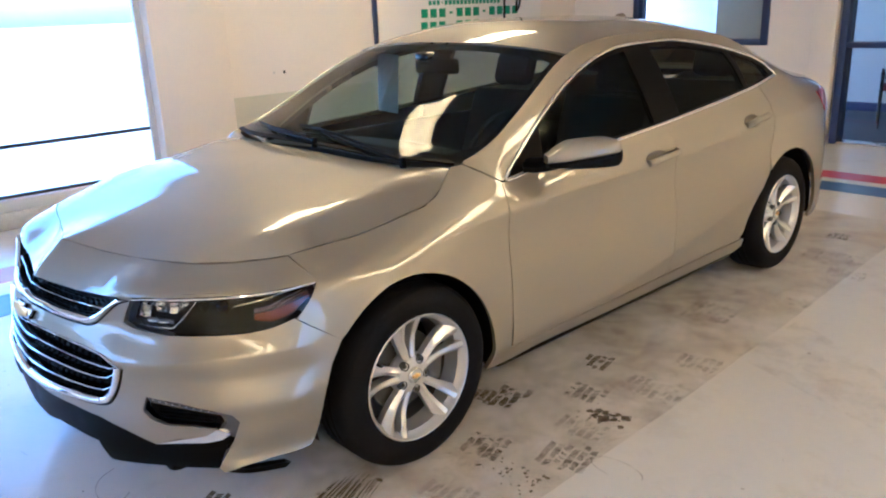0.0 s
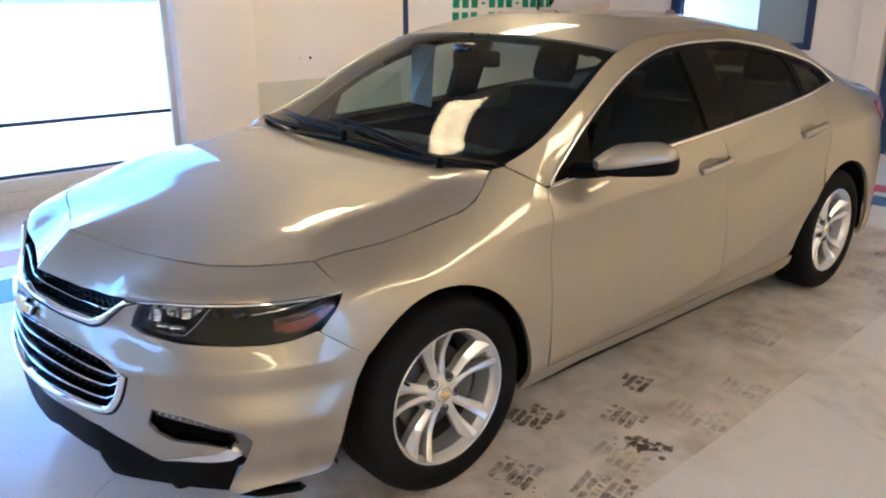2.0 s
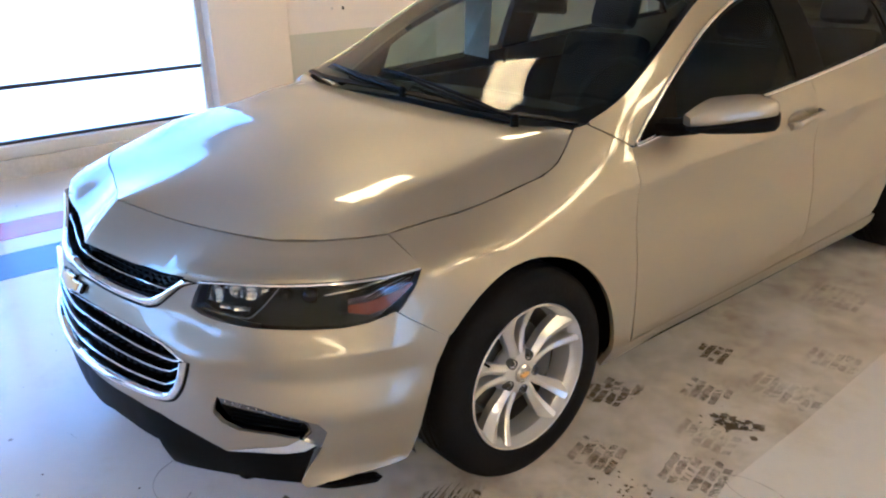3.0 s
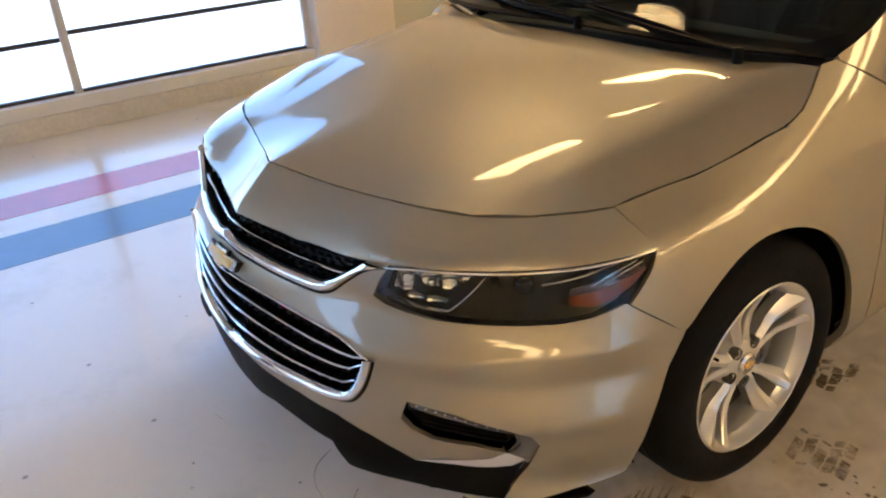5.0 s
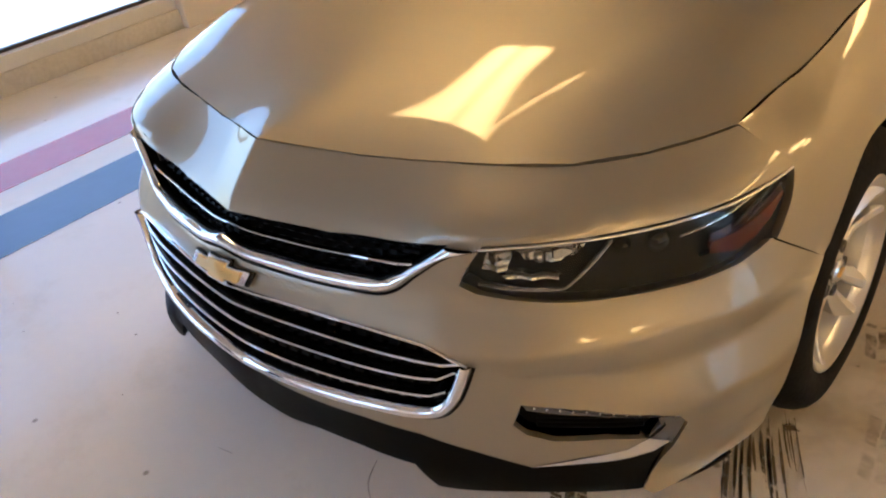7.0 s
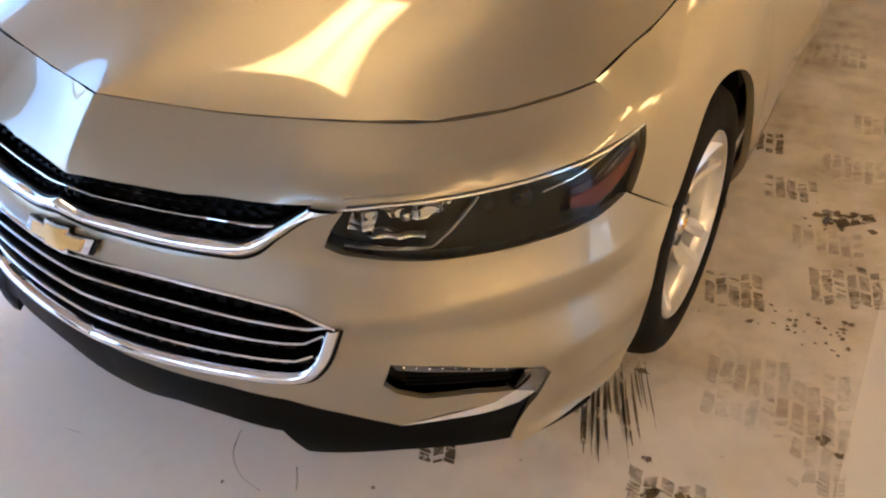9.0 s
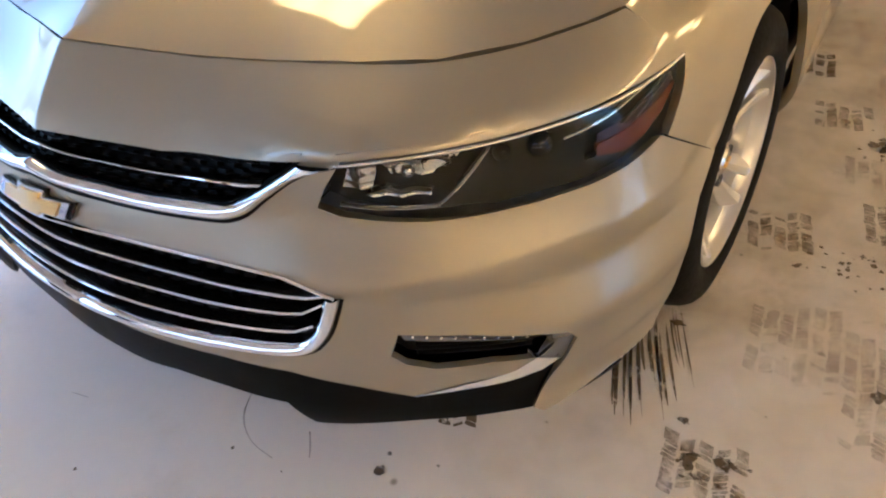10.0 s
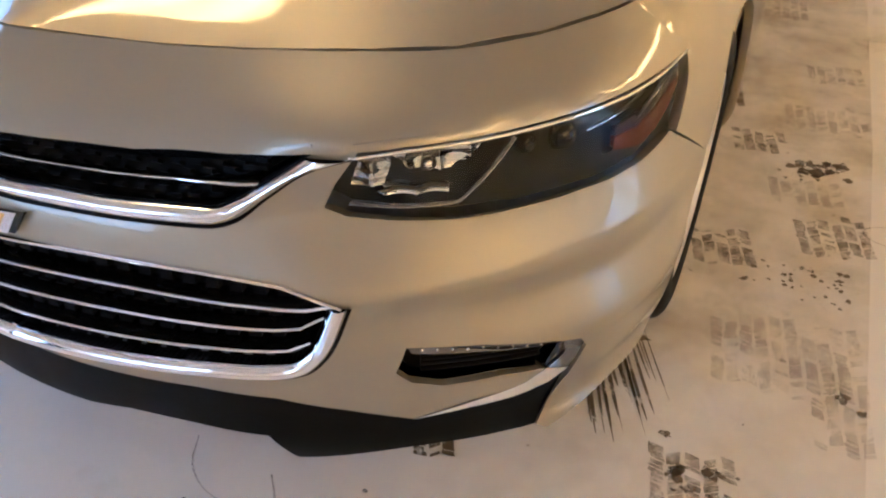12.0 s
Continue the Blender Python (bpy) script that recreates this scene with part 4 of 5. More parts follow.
        if mir:
            p, nn = p * (-1, 1, 1), nn * (-1, 1, 1)
        part("bright_strip", sweep(bmesh.new(), p, nn, bar(w, .005)), CHROME, lamp, "bright strip inside the lamp")
    for a, z, r in ((47.2, .755, .016), (50.5, .752, .022)):
        (q,), (nn,) = on_front([(a, z)], -.018)
        bm = bmesh.new()
        bmesh.ops.create_uvsphere(bm, u_segments=20, v_segments=10, radius=r, matrix=Matrix.Translation(q * ((-1, 1, 1) if mir else (1, 1, 1))))
        part("projector", bm, GLOSS_BLACK, lamp)

    # fog lamp corner: dark pocket, grey trim and a bright foot
    POCKET = [(36.4, .486), (35.4, .436), (36.6, .410), (39.2, .394), (44.3, .396), (48.1, .388), (49.4, .412), (49.0, .436), (43, .458)]
    pocket = panel("fog_pocket", front_s, A(POCKET), BLACK, car, step=.02, hem=-.03, offset=-.032, mirror=mir, label="black slatted fog lamp pocket")
    for k in range(5):
        z = .41 + k * .012
        p, nn = on_front([(37.5, z), (43, z - .004), (48, z - .012)], -.026, 10)
        if mir:
            p, nn = p * (-1, 1, 1), nn * (-1, 1, 1)
        part("slat", sweep(bmesh.new(), p, nn, bar(.006, .008)), BLACK, pocket)
    TRIM = [(36.4, .486), (42.4, .477), (48, .456), (50.9, .438), (51.9, .409), (50.6, .352), (49.9, .362), (48.3, .386), (49.4, .412), (49.0, .436), (43, .458), (36.8, .470)]
    panel("fog_trim", front_s, A(TRIM), material("smoke_grey_trim", (.10, .10, .105), .25, .3, .6, vary=.2, fine=120) if not mir else bpy.data.materials["smoke_grey_trim"], car, step=.015, hem=.015, offset=-.006, mirror=mir, label="smoky grey fog lamp trim")
    for a, z in zip(np.linspace(37.6, 47.2, 9), np.interp(np.linspace(37.6, 47.2, 9), (36.4, 42.4, 48), (.480, .470, .449))):
        (q,), (nn,) = on_front([(a, z)], -.004)
        bm = bmesh.new()
        bmesh.ops.create_uvsphere(bm, u_segments=10, v_segments=6, radius=.0028, matrix=Matrix.Translation(q * ((-1, 1, 1) if mir else (1, 1, 1))))
        part("light_diode", bm, SATIN, pocket, "small bright daytime light")
    FOOT = [(36.6, .325), (41.6, .338), (46.6, .345), (48.6, .352), (50.3, .372), (48.2, .388), (46.2, .367), (41.7, .350)]
    panel("fog_foot", front_s, A(FOOT), CHROME, car, step=.015, hem=.015, offset=.002, mirror=mir, label="bright chrome strip under the fog lamp pocket")

# hood
HOOD_EDGE = []
for a, z in GAP:
    q = front(a, z)
    HOOD_EDGE.append((float(q[0]) * .9955, float(q[1]) * .9955))
HOOD_EDGE[0] = (0, HOOD_EDGE[0][1])
HOOD_EDGE += [(float(np.interp(y, FIX_Y, FIX_X)) - .004, y) for y in np.linspace(-.37, .28, 22)]
HOOD_REAR = [(.70, .278), (.573, .238), (.407, .212), (.2, .204)]
hood_half = HOOD_EDGE[1:] + HOOD_REAR
outline = [HOOD_EDGE[0]] + hood_half + [(0, .205)] + [(-x, y) for x, y in hood_half[::-1]]
crease = [(float(CREASE(y)), y) for y in np.linspace(-.60, .20, 24)]
panel("hood", hood, outline, PAINT, car, step=.022, hem=.02, ridges=[[(k * (x + d), y) for x, y in crease] for k in (-1, 1) for d in (-.03, -.012, -.004, 0, .004, .010, .022)])

# sides
DOOR_FRONT = [(.440, .316), (.447, .45), (.452, .571), (.458, .70), (.462, .783), (.470, .86), (.478, .938)]
BELT = [(.49, .940), (.71, .964), (1.19, .992), (1.69, 1.027), (2.28, 1.071), (2.62, 1.098), (2.89, 1.124)]
ROOFLINE = [(.49, .943), (.56, .994), (.74, 1.117), (.98, 1.245), (1.22, 1.326), (1.48, 1.366), (1.83, 1.372), (2.25, 1.332), (2.56, 1.272), (2.70, 1.236), (2.80, 1.198), (2.86, 1.164), (2.885, 1.136)]
belt, roofline = glide(*BELT), glide(*ROOFLINE)
REAR_Y, REAR_R = 2.80, .397
rear_arch = lambda a0, a1: arch(REAR_Y, ARCH_Z, REAR_R, a0, a1)
line = lambda f, y0, y1, n=14, dz=0.0: [(y, float(f(y)) + dz) for y in np.linspace(y0, y1, n)]
SEAM = [(-.365, .785), (-.40, .745), (-.44, .708), (-.458, .694), (-.333, .598)]
fender_top = FENDER_TOP
a0, a1 = math.degrees(math.asin((.240 - ARCH_Z) / ARCH_R)), 180 - math.degrees(math.asin((.598 - ARCH_Z) / ARCH_R))
fender = SEAM + arch(ARCH_Y, ARCH_Z, ARCH_R, a1 + 3, a0)[1:] + [(.43, .236), (.437, .316)] + DOOR_FRONT[1:] + fender_top
door1 = [(.445, .312)] + [(.445 + .003, .36)] + [(y + .0035, z) for y, z in DOOR_FRONT[1:]] + line(belt, .50, 1.60, 14, -.003) + [(1.615, .9), (1.625, .6), (1.60, .40), (1.57, .308), (1.2, .303)]
door2 = line(belt, 1.603, 2.604, 12, -.003) + [(2.633, 1.0), (2.603, .86), (2.543, .738)] + rear_arch(132, 158)[:8] + [(2.36, .40), (2.33, .345), (2.28, .308), (1.8, .305), (1.573, .306), (1.603, .40), (1.628, .6), (1.618, .9)]
quarter = line(belt, 2.61, 2.885, 6, -.003) + [(2.93, 1.2)] + line(EDGE_Z, 2.96, 3.80, 8, -.003) + [(3.90, .90), (3.92, .60), (3.92, .36), (3.6, .26), (3.185, .245)] + rear_arch(-13, 128) + [(2.546, .735), (2.606, .86), (2.636, 1.0)]
rocker = [(.372, .236), (1.2, .228), (2.30, .230), (2.36, .250), (2.345, .30), (2.27, .302), (1.2, .297), (.436, .308), (.426, .25)]
pillar = line(EDGE_Z, .345, 2.95, 40, -.002) + [(2.905, 1.14)] + line(roofline, 2.885, .49, 40) + [(.478, .946), (.405, .989), (.345, 1.02)]
dlo = line(belt, .50, 2.885, 24) + line(roofline, 2.88, .50, 36)
HANDLES = [(1.50, .868), (2.42, .918)]
for mir in (False, True):
    panel("fender", side, fender, PAINT, car, step=.016, hem=.02, mirror=mir, ridges=[line(SHOULDER, -.25, .44, 30)])
    cups = [[(y - .045 + .085 * math.cos(t), z + .014 + .034 * math.sin(t)) for t in np.linspace(0, 2 * math.pi, 28)[:-1]] for y, z in HANDLES]
    d1 = panel("front_door", side, door1, PAINT, car, [cups[0]], step=.022, hem=.018, mirror=mir, ridges=[line(SHOULDER, .46, 1.30, 30), line(LOWER, .9, 1.6, 20)])
    d2 = panel("rear_door", side, door2, PAINT, car, [cups[1]], step=.022, hem=.018, mirror=mir, ridges=[line(SHOULDER, 1.63, 2.20, 24), line(LOWER, 1.64, 2.36, 20)])
    panel("quarter_panel", side, quarter, PAINT, car, step=.028, hem=.02, mirror=mir)
    panel("rocker_panel", side, rocker, PAINT, car, step=.025, hem=.02, mirror=mir)
    panel("roof_pillar", side, pillar, PAINT, car, step=.022, hem=.02, mirror=mir)
    panel("rocker_cover", side, [(.40, .195), (2.36, .195), (2.36, .236), (.40, .234)], BLACK, car, step=.03, hem=.02, offset=-.045, mirror=mir)
    # windows: panes, black posts and seals
    panel("window_pane", side, line(belt, .74, 1.52, 12, .016) + line(roofline, 1.50, .76, 16, -.022), CLEAR, d1, step=.04, hem=0, offset=-.012, mirror=mir, label="window pane over a dark cabin")
    panel("window_pane", side, line(belt, 1.74, 2.44, 12, .016) + line(roofline, 2.40, 1.72, 14, -.022), TINTED, d2, step=.04, hem=0, offset=-.012, mirror=mir, label="dark tinted window pane")
    panel("quarter_glass", side, line(belt, 2.50, 2.83, 8, .016) + line(roofline, 2.80, 2.46, 10, -.02), TINTED, car, step=.03, hem=0, offset=-.012, mirror=mir, label="dark tinted quarter pane")
    gaps = [line(belt, .74, 1.52, 12, .016) + line(roofline, 1.50, .76, 16, -.022), line(belt, 1.74, 2.44, 12, .016) + line(roofline, 2.40, 1.72, 14, -.022), line(belt, 2.50, 2.83, 8, .016) + line(roofline, 2.80, 2.46, 10, -.02)]
    panel("window_surround", side, dlo, BLACK, car, gaps, step=.03, hem=.03, offset=-.008, mirror=mir, label="black window posts and seals")
    q = np.array(dlo)
    q = np.concatenate([q, q[:1]])
    p, nn = side(q[:, 0], q[:, 1]), field_normals(side, q)
    if mir:
        p, nn = p * (-1, 1, 1), nn * (-1, 1, 1)
    part("window_trim", sweep(bmesh.new(), p[:-1], nn[:-1], bar(.017, .009), closed=True), CHROME, car, "bright window trim")
    # door handles in shallow cups
    for d, (y, z), cup in zip((d1, d2), HANDLES, cups):
        q = np.array([(y - .115, z), (y - .09, z + .004), (y, z + .012), (y + .085, z + .018), (y + .12, z + .022)])
        p, nn = side(q[:, 0], q[:, 1]), field_normals(side, q)
        p = p + nn * np.array([.002, .030, .036, .032, .004])[:, None]
        p, nn = smooth_line(p, 18), smooth_line(nn, 18)

        def hollow(u, v, y=y, z=z):
            o = side(u, v)
            o[..., 0] -= .024 * np.clip(1 - ((u - y + .045) / .085) ** 2 - ((v - z - .014) / .034) ** 2, 0, 1)
            return o
        if mir:
            p, nn = p * (-1, 1, 1), nn * (-1, 1, 1)
        part("handle", sweep(bmesh.new(), p, nn, bar(.032, .017)), PAINT, d, "body-coloured pull handle")
        panel("handle_cup", hollow, cup, PAINT, d, step=.012, hem=0, mirror=mir)
    # tail lamp
    panel("tail_light", side, [(3.36, .985), (3.50, 1.0), (3.74, .975), (3.88, .93), (3.89, .85), (3.64, .836), (3.50, .856), (3.42, .91)], RED, car, step=.02, hem=.01, offset=.005, mirror=mir, label="red tail light")
    # door mirror
    s = -1 if mir else 1
    def pod(name, mat, parent, lab, c, half, top, bottom, deep):
        """A swept mirror shell lofted outwards, with fairly sharp edges and a blunt end."""
        bm = bmesh.new()
        along, across = Vector((.53, .85, 0)), Vector((.85, -.53, 0))
        rings = []
        for u in (-1, -.93, -.8, -.62, -.42, -.2, .1, .4, .65, .82, .92, .975, 1):
            ring = []
            for k in range(28):
                t = 2 * math.pi * k / 28
                w, h = [math.copysign(abs(q) ** .38, q) for q in (math.cos(t), math.sin(t))]
                h *= float((top if h > 0 else bottom)(u))
                w *= .075 * float(deep(u)) * (1 if w > 0 else .55) * (1 - .25 * max(h, 0) / .05)
                q = Vector(c) + along * (half * u) + across * w + Vector((0, 0, h + .012 * u))
                ring.append(bm.verts.new((s * q.x, q.y, q.z)))
            rings.append(ring)
        for a, b in zip(rings, rings[1:]):
            for k in range(28):
                bm.faces.new((a[k], a[(k + 1) % 28], b[(k + 1) % 28], b[k]))
        bm.faces.new(rings[0]), bm.faces.new(rings[-1])
        bmesh.ops.recalc_face_normals(bm, faces=bm.faces)
        return part(name, bm, mat, parent, lab)

    mirror_ob = pod("door_mirror", PAINT, car, "body-coloured door mirror", (1.01, .752, 1.032), .140, glide((-1, .006), (-.62, .036), (-.35, .049), (0, .048), (.8, .036), (1, .018)), glide((-1, .024), (1, .020)), glide((-1, .45), (-.6, .9), (.6, 1), (.9, .85), (1, .6)))
    pod("mirror_base", BLACK, mirror_ob, "black lower shell", (1.012, .757, 1.004), .143, glide((-1, .006), (.3, .018), (1, .016)), glide((-1, .012), (-.4, .024), (.8, .040), (1, .022)), glide((-1, .48), (-.6, .93), (.6, 1.03), (.9, .9), (1, .6)))
    bm = sweep(bmesh.new(), [(s * .83, .66, .972), (s * .88, .67, .975), (s * .95, .70, .990)], [(0, 0, 1)] * 3, bar(.11, .035))
    part("mirror_arm", bm, BLACK, mirror_ob)
    bm = sweep(bmesh.new(), [(s * 1.065, .775, 1.036), (s * 1.098, .81, 1.045), (s * 1.108, .85, 1.05)], [(s * .8, -.6, .05)] * 3, bar(.022, .008))
    part("mirror_signal", bm, REFLECTOR, mirror_ob, "bright mirror turn signal")

    # black sail panel ahead of the window and the arch's rolled edge
    panel("sail_panel", side, [(.50, .952), (.73, .982), (.73, 1.095), (.60, 1.01)], BLACK, car, step=.03, hem=.01, offset=-.003, mirror=mir)

# sail panels, windscreen, roof, rear window, boot
WS_LOW = [(.765, .325), (.70, .292), (.573, .250), (.407, .224), (.2, .214)]
edge_line = lambda y0, y1, n, dx: [(float(EDGE_X(y)) + dx, y) for y in np.linspace(y0, y1, n)]
TOP_LINE = [(.694, 1.045), (.55, 1.02), (.42, 1.004), (.2, .996)]
ws_half = WS_LOW[::-1] + edge_line(.34, 1.04, 14, -.006) + TOP_LINE[1:]
ws = [(0, .212)] + ws_half + [(0, .994)] + [(-x, y) for x, y in ws_half[::-1]]
panel("windscreen", canopy, ws, WINDSHIELD, car, step=.05, hem=0, offset=-.004, label="lightly tinted windscreen")
rim_in = [(0, .275)] + [(.2, .277), (.407, .287), (.573, .312), (.70, .352)] + edge_line(.40, .965, 12, -.035)[1:] + [(.62, .975), (.42, .955), (.2, .948)]
band_half = rim_in[1:]
band_in = [rim_in[0]] + band_half + [(0, .945)] + [(-x, y) for x, y in band_half[::-1]]
panel("windscreen_border", canopy, ws, BLACK, car, [band_in], step=.04, hem=0, offset=-.008, label="black windscreen border")
roof_half = TOP_LINE[::-1] + edge_line(1.05, 2.62, 26, -.001) + [(.45, 2.66), (.2, 2.68)]
roof = [(0, .998)] + [(x, y + .005) for x, y in roof_half] + [(0, 2.685)] + [(-x, y + .005) for x, y in roof_half[::-1]]
panel("roof", canopy, roof, PAINT, car, step=.05, hem=.02)
rg_half = [(.2, 2.69), (.45, 2.67)] + edge_line(2.64, 3.26, 8, -.03) + [(.45, 3.36), (.2, 3.38)]
panel("rear_window", canopy, [(0, 2.695)] + rg_half + [(0, 3.385)] + [(-x, y) for x, y in rg_half[::-1]], TINTED, car, step=.06, hem=0, offset=-.004, label="dark tinted rear window")
boot_half = [(.2, 3.385), (.45, 3.365), (.58, 3.28)] + edge_line(3.30, 3.84, 8, -.002) + [(.4, 3.93), (.2, 3.94)]
panel("boot_lid", canopy, [(0, 3.39)] + boot_half + [(0, 3.94)] + [(-x, y) for x, y in boot_half[::-1]], PAINT, car, step=.05, hem=.03)
tail = lambda x, z: np.stack([x, 3.955 - .05 * (z - .62) ** 2 * 8 - .09 * (abs(x) / .75) ** 4, z], -1)
tail_half = [(float(side(3.90, z)[0]) - .012, z) for z in (.26, .4, .55, .7, .85, .93)] + [(.40, 1.03)]
panel("rear_bumper", tail, tail_half + [(-x, z) for x, z in tail_half[::-1]], PAINT, car, step=.06, hem=.03, flip=True)

bm = bmesh.new()
bmesh.ops.create_uvsphere(bm, u_segments=20, v_segments=12, radius=1)
for v in bm.verts:
    x, y, z = v.co
    v.co = (.022 * x * (1 - .45 * max(z, 0)), 2.42 + .085 * y + .03 * max(z, 0), float(canopy(0, 2.42)[2]) - .01 + .062 * max(z, -.3))
part("roof_antenna", bm, PAINT, car, "body-coloured fin antenna")

# underbody and wheel housings
ub = bmesh.new()
box(ub, (-.62, -.80, .19), (.62, 3.75, .34), .03)
box(ub, (-.60, -.66, .341), (.60, -.46, .74), .03)
box(ub, (-.84, .45, .18), (.84, 2.36, .30), .02)
part("underbody", ub, BLACK, car)
for s in (-1, 1):
    for cy, r in ((ARCH_Y + .01, ARCH_R + .012), (REAR_Y, REAR_R + .012)):
        bm = bmesh.new()
        prev = None
        for a in np.linspace(-9, 190, 30):
            y, z = cy + r * math.cos(rad(a)), ARCH_Z + r * math.sin(rad(a))
            row = [bm.verts.new((s * x, y, z)) for x in (.89, .60)] + [bm.verts.new((s * .60, cy, ARCH_Z))]
            if prev:
                bm.faces.new((prev[0], row[0], row[1], prev[1]))
                bm.faces.new((prev[1], row[1], row[2]))
            prev = row
        part("wheel_housing", bm, BLACK, car, "black wheel housing liner")


# wheels: five pairs of spokes, each with a raised crest and a falling outer facet
SPOKE_IN = glide((.03, .0), (.085, .002), (.12, .010), (.16, .0155), (.2265, .0225))
SPOKE_OUT = glide((.03, .024), (.06, .029), (.10, .036), (.15, .049), (.19, .062), (.2265, .074))
SPOKE_TOP = glide((.03, -.018), (.07, -.018), (.12, -.020), (.17, -.009), (.21, .008), (.2265, .017))
SPOKE_FALL = glide((.03, .004), (.08, .008), (.14, .013), (.19, .019), (.2265, .020))


def wheel_at(x, y, flip):
    m = Matrix.Translation((x, y, .335)) @ (Matrix.Rotation(math.pi, 4, "Z") if flip else Matrix())
    w = None

    def add(name, bm, mat, lab=""):
        nonlocal w
        bmesh.ops.transform(bm, matrix=m, verts=bm.verts)
        ob = part(name, bm, mat, w or car, lab)
        w = w or ob
        return ob
    bm = bmesh.new()
    lathe(bm, [(.231, .018), (.2308, .023), (.2285, .025), (.2245, .0235), (.222, .012), (.2165, -.002), (.209, -.012)], 72)
    add("wheel", bm, ALLOY, "silver alloy wheel with five twin spokes")
    bm = bmesh.new()
    lathe(bm, [(.2095, -.010), (.208, -.03), (.203, -.075)], 72)
    add("barrel_lip", bm, ALLOY, "silver outer barrel of the wheel")
    # same barrel carried on, its depth shade painted by the darker alloy
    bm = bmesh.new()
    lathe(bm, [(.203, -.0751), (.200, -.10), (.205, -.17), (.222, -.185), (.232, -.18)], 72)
    add("barrel", bm, ALLOY_DARK, "inner barrel of the wheel with shade in its colour")
    bm = bmesh.new()
    lathe(bm, [(.224, .010), (.232, .022), (.246, .030), (.275, .0335), (.303, .027), (.318, .016), (.328, .0), (.3335, -.02), (.3345, -.045), (.331, -.05), (.331, -.056), (.335, -.06), (.3355, -.08), (.331, -.085), (.331, -.092), (.3355, -.097), (.335, -.12), (.331, -.124), (.331, -.131), (.3345, -.135), (.3335, -.155), (.326, -.178), (.305, -.200), (.26, -.205), (.224, -.19)], 96)
    for i in range(72):
        t = 2 * math.pi * i / 72
        for x0, x1, tw in ((-.045, -.022, -.5), (-.160, -.140, .5)):
            r = .3305
            half = (x1 - x0) / 2
            box(bm, (-half, -.0035, -.004), (half, .0035, .0046), 0, Matrix.Rotation(t, 4, "X") @ Matrix.Translation((x0 + half, 0, r)) @ Matrix.Rotation(tw, 4, "Z"))
    add("tyre", bm, RUBBER, "black rubber tyre with blocky tread")
    bm = bmesh.new()
    lathe(bm, [(.0, -.075), (.145, -.075), (.150, -.08), (.150, -.10), (.0, -.10)], 48)
    add("brake_disc", bm, STEEL, "worn steel brake disc")
    bm = box(bmesh.new(), (-.12, -.055, .07), (-.045, .055, .165), .012, Matrix.Rotation(rad(-100), 4, "X"))
    add("brake_calliper", bm, ALLOY_DARK)
    bm = bmesh.new()
    lathe(bm, [(.0, -.014), (.045, -.014), (.064, -.019), (.074, -.032), (.078, -.06), (.07, -.075)], 48)
    add("hub", bm, ALLOY)
    for i in range(5):
        base = 2 * math.pi * i / 5 + rad(96)
        radial, across = np.array((0, math.cos(base), math.sin(base))), np.array((0, -math.sin(base), math.cos(base)))
        for k in (-1, 1):
            bm, rings = bmesh.new(), []
            for r in np.linspace(.036, .2265, 15):
                e0, e1, d, fall = float(SPOKE_IN(r)), float(SPOKE_OUT(r)), float(SPOKE_TOP(r)), float(SPOKE_FALL(r))
                crest = e0 + .42 * (e1 - e0)
                rr = math.sqrt(max(r * r - (e1 * .7) ** 2, .001)) if r > .15 else r
                rings.append([bm.verts.new(radial * rr + across * (k * e) + np.array((x, 0, 0))) for e, x in ((e0 + .001, d - .040), (e0, d - .007), (e0 + .003, d - .003), (crest, d), (e1 - .003, d - fall), (e1, d - fall - .004), (e1 - .004, d - fall - .034))])
            for p, q in zip(rings, rings[1:]):
                for j in range(6):
                    bm.faces.new((p[j], p[j + 1], q[j + 1], q[j]))
            add("spoke", bm, ALLOY)
        t = 2 * math.pi * i / 5 + rad(96 - 36)
        bm = bmesh.new()
        lathe(bm, [(.0, -.013), (.006, -.013), (.0085, -.016), (.0085, -.03)], 6, Matrix.Translation((0, .057 * math.cos(t), .057 * math.sin(t))))
        add("lug_nut", bm, STEEL)
        bm = bmesh.new()
        lathe(bm, [(.0, -.0245), (.0105, -.0245), (.0125, -.0125), (.0155, -.0105), (.017, -.03)], 20, Matrix.Translation((0, .057 * math.cos(t), .057 * math.sin(t))))
        add("lug_seat", bm, ALLOY_DARK)
    bm = bmesh.new()
    lathe(bm, [(.0, -.001), (.024, -.003), (.030, -.008), (.032, -.022)], 32)
    add("centre_cap", bm, SATIN, "silver centre cap")
    bm = box(bmesh.new(), (-.004, -.016, -.005), (.0015, .016, .005), .001)
    box(bm, (-.004, -.006, -.009), (.0012, .006, .009), .001)
    add("cap_emblem", bm, GOLD, "small gold emblem on the cap")
    bm = bmesh.new()
    lathe(bm, [(.0, .022), (.004, .022), (.004, -.005)], 10, Matrix.Translation((0, .196 * math.cos(2.6), .196 * math.sin(2.6))))
    add("valve", bm, BLACK)


for x, y in ((.882, 0), (.870, 2.829)):
    wheel_at(x, y, False)
    wheel_at(-x, y, True)

# wipers in the cowl
cowl_half = [(.2, .206), (.407, .214), (.573, .240), (.70, .280), (.78, .31), (.765, .328), (.70, .300), (.573, .259), (.407, .233), (.2, .224)]
cowl = lambda x, y: canopy(x, y) + (0, 0, .004)
panel("cowl", cowl, [(0, .207)] + cowl_half + [(0, .222)] + [(-x, y) for x, y in cowl_half[::-1]], BLACK, car, step=.04, hem=.01, offset=-.002, label="black plastic cowl")
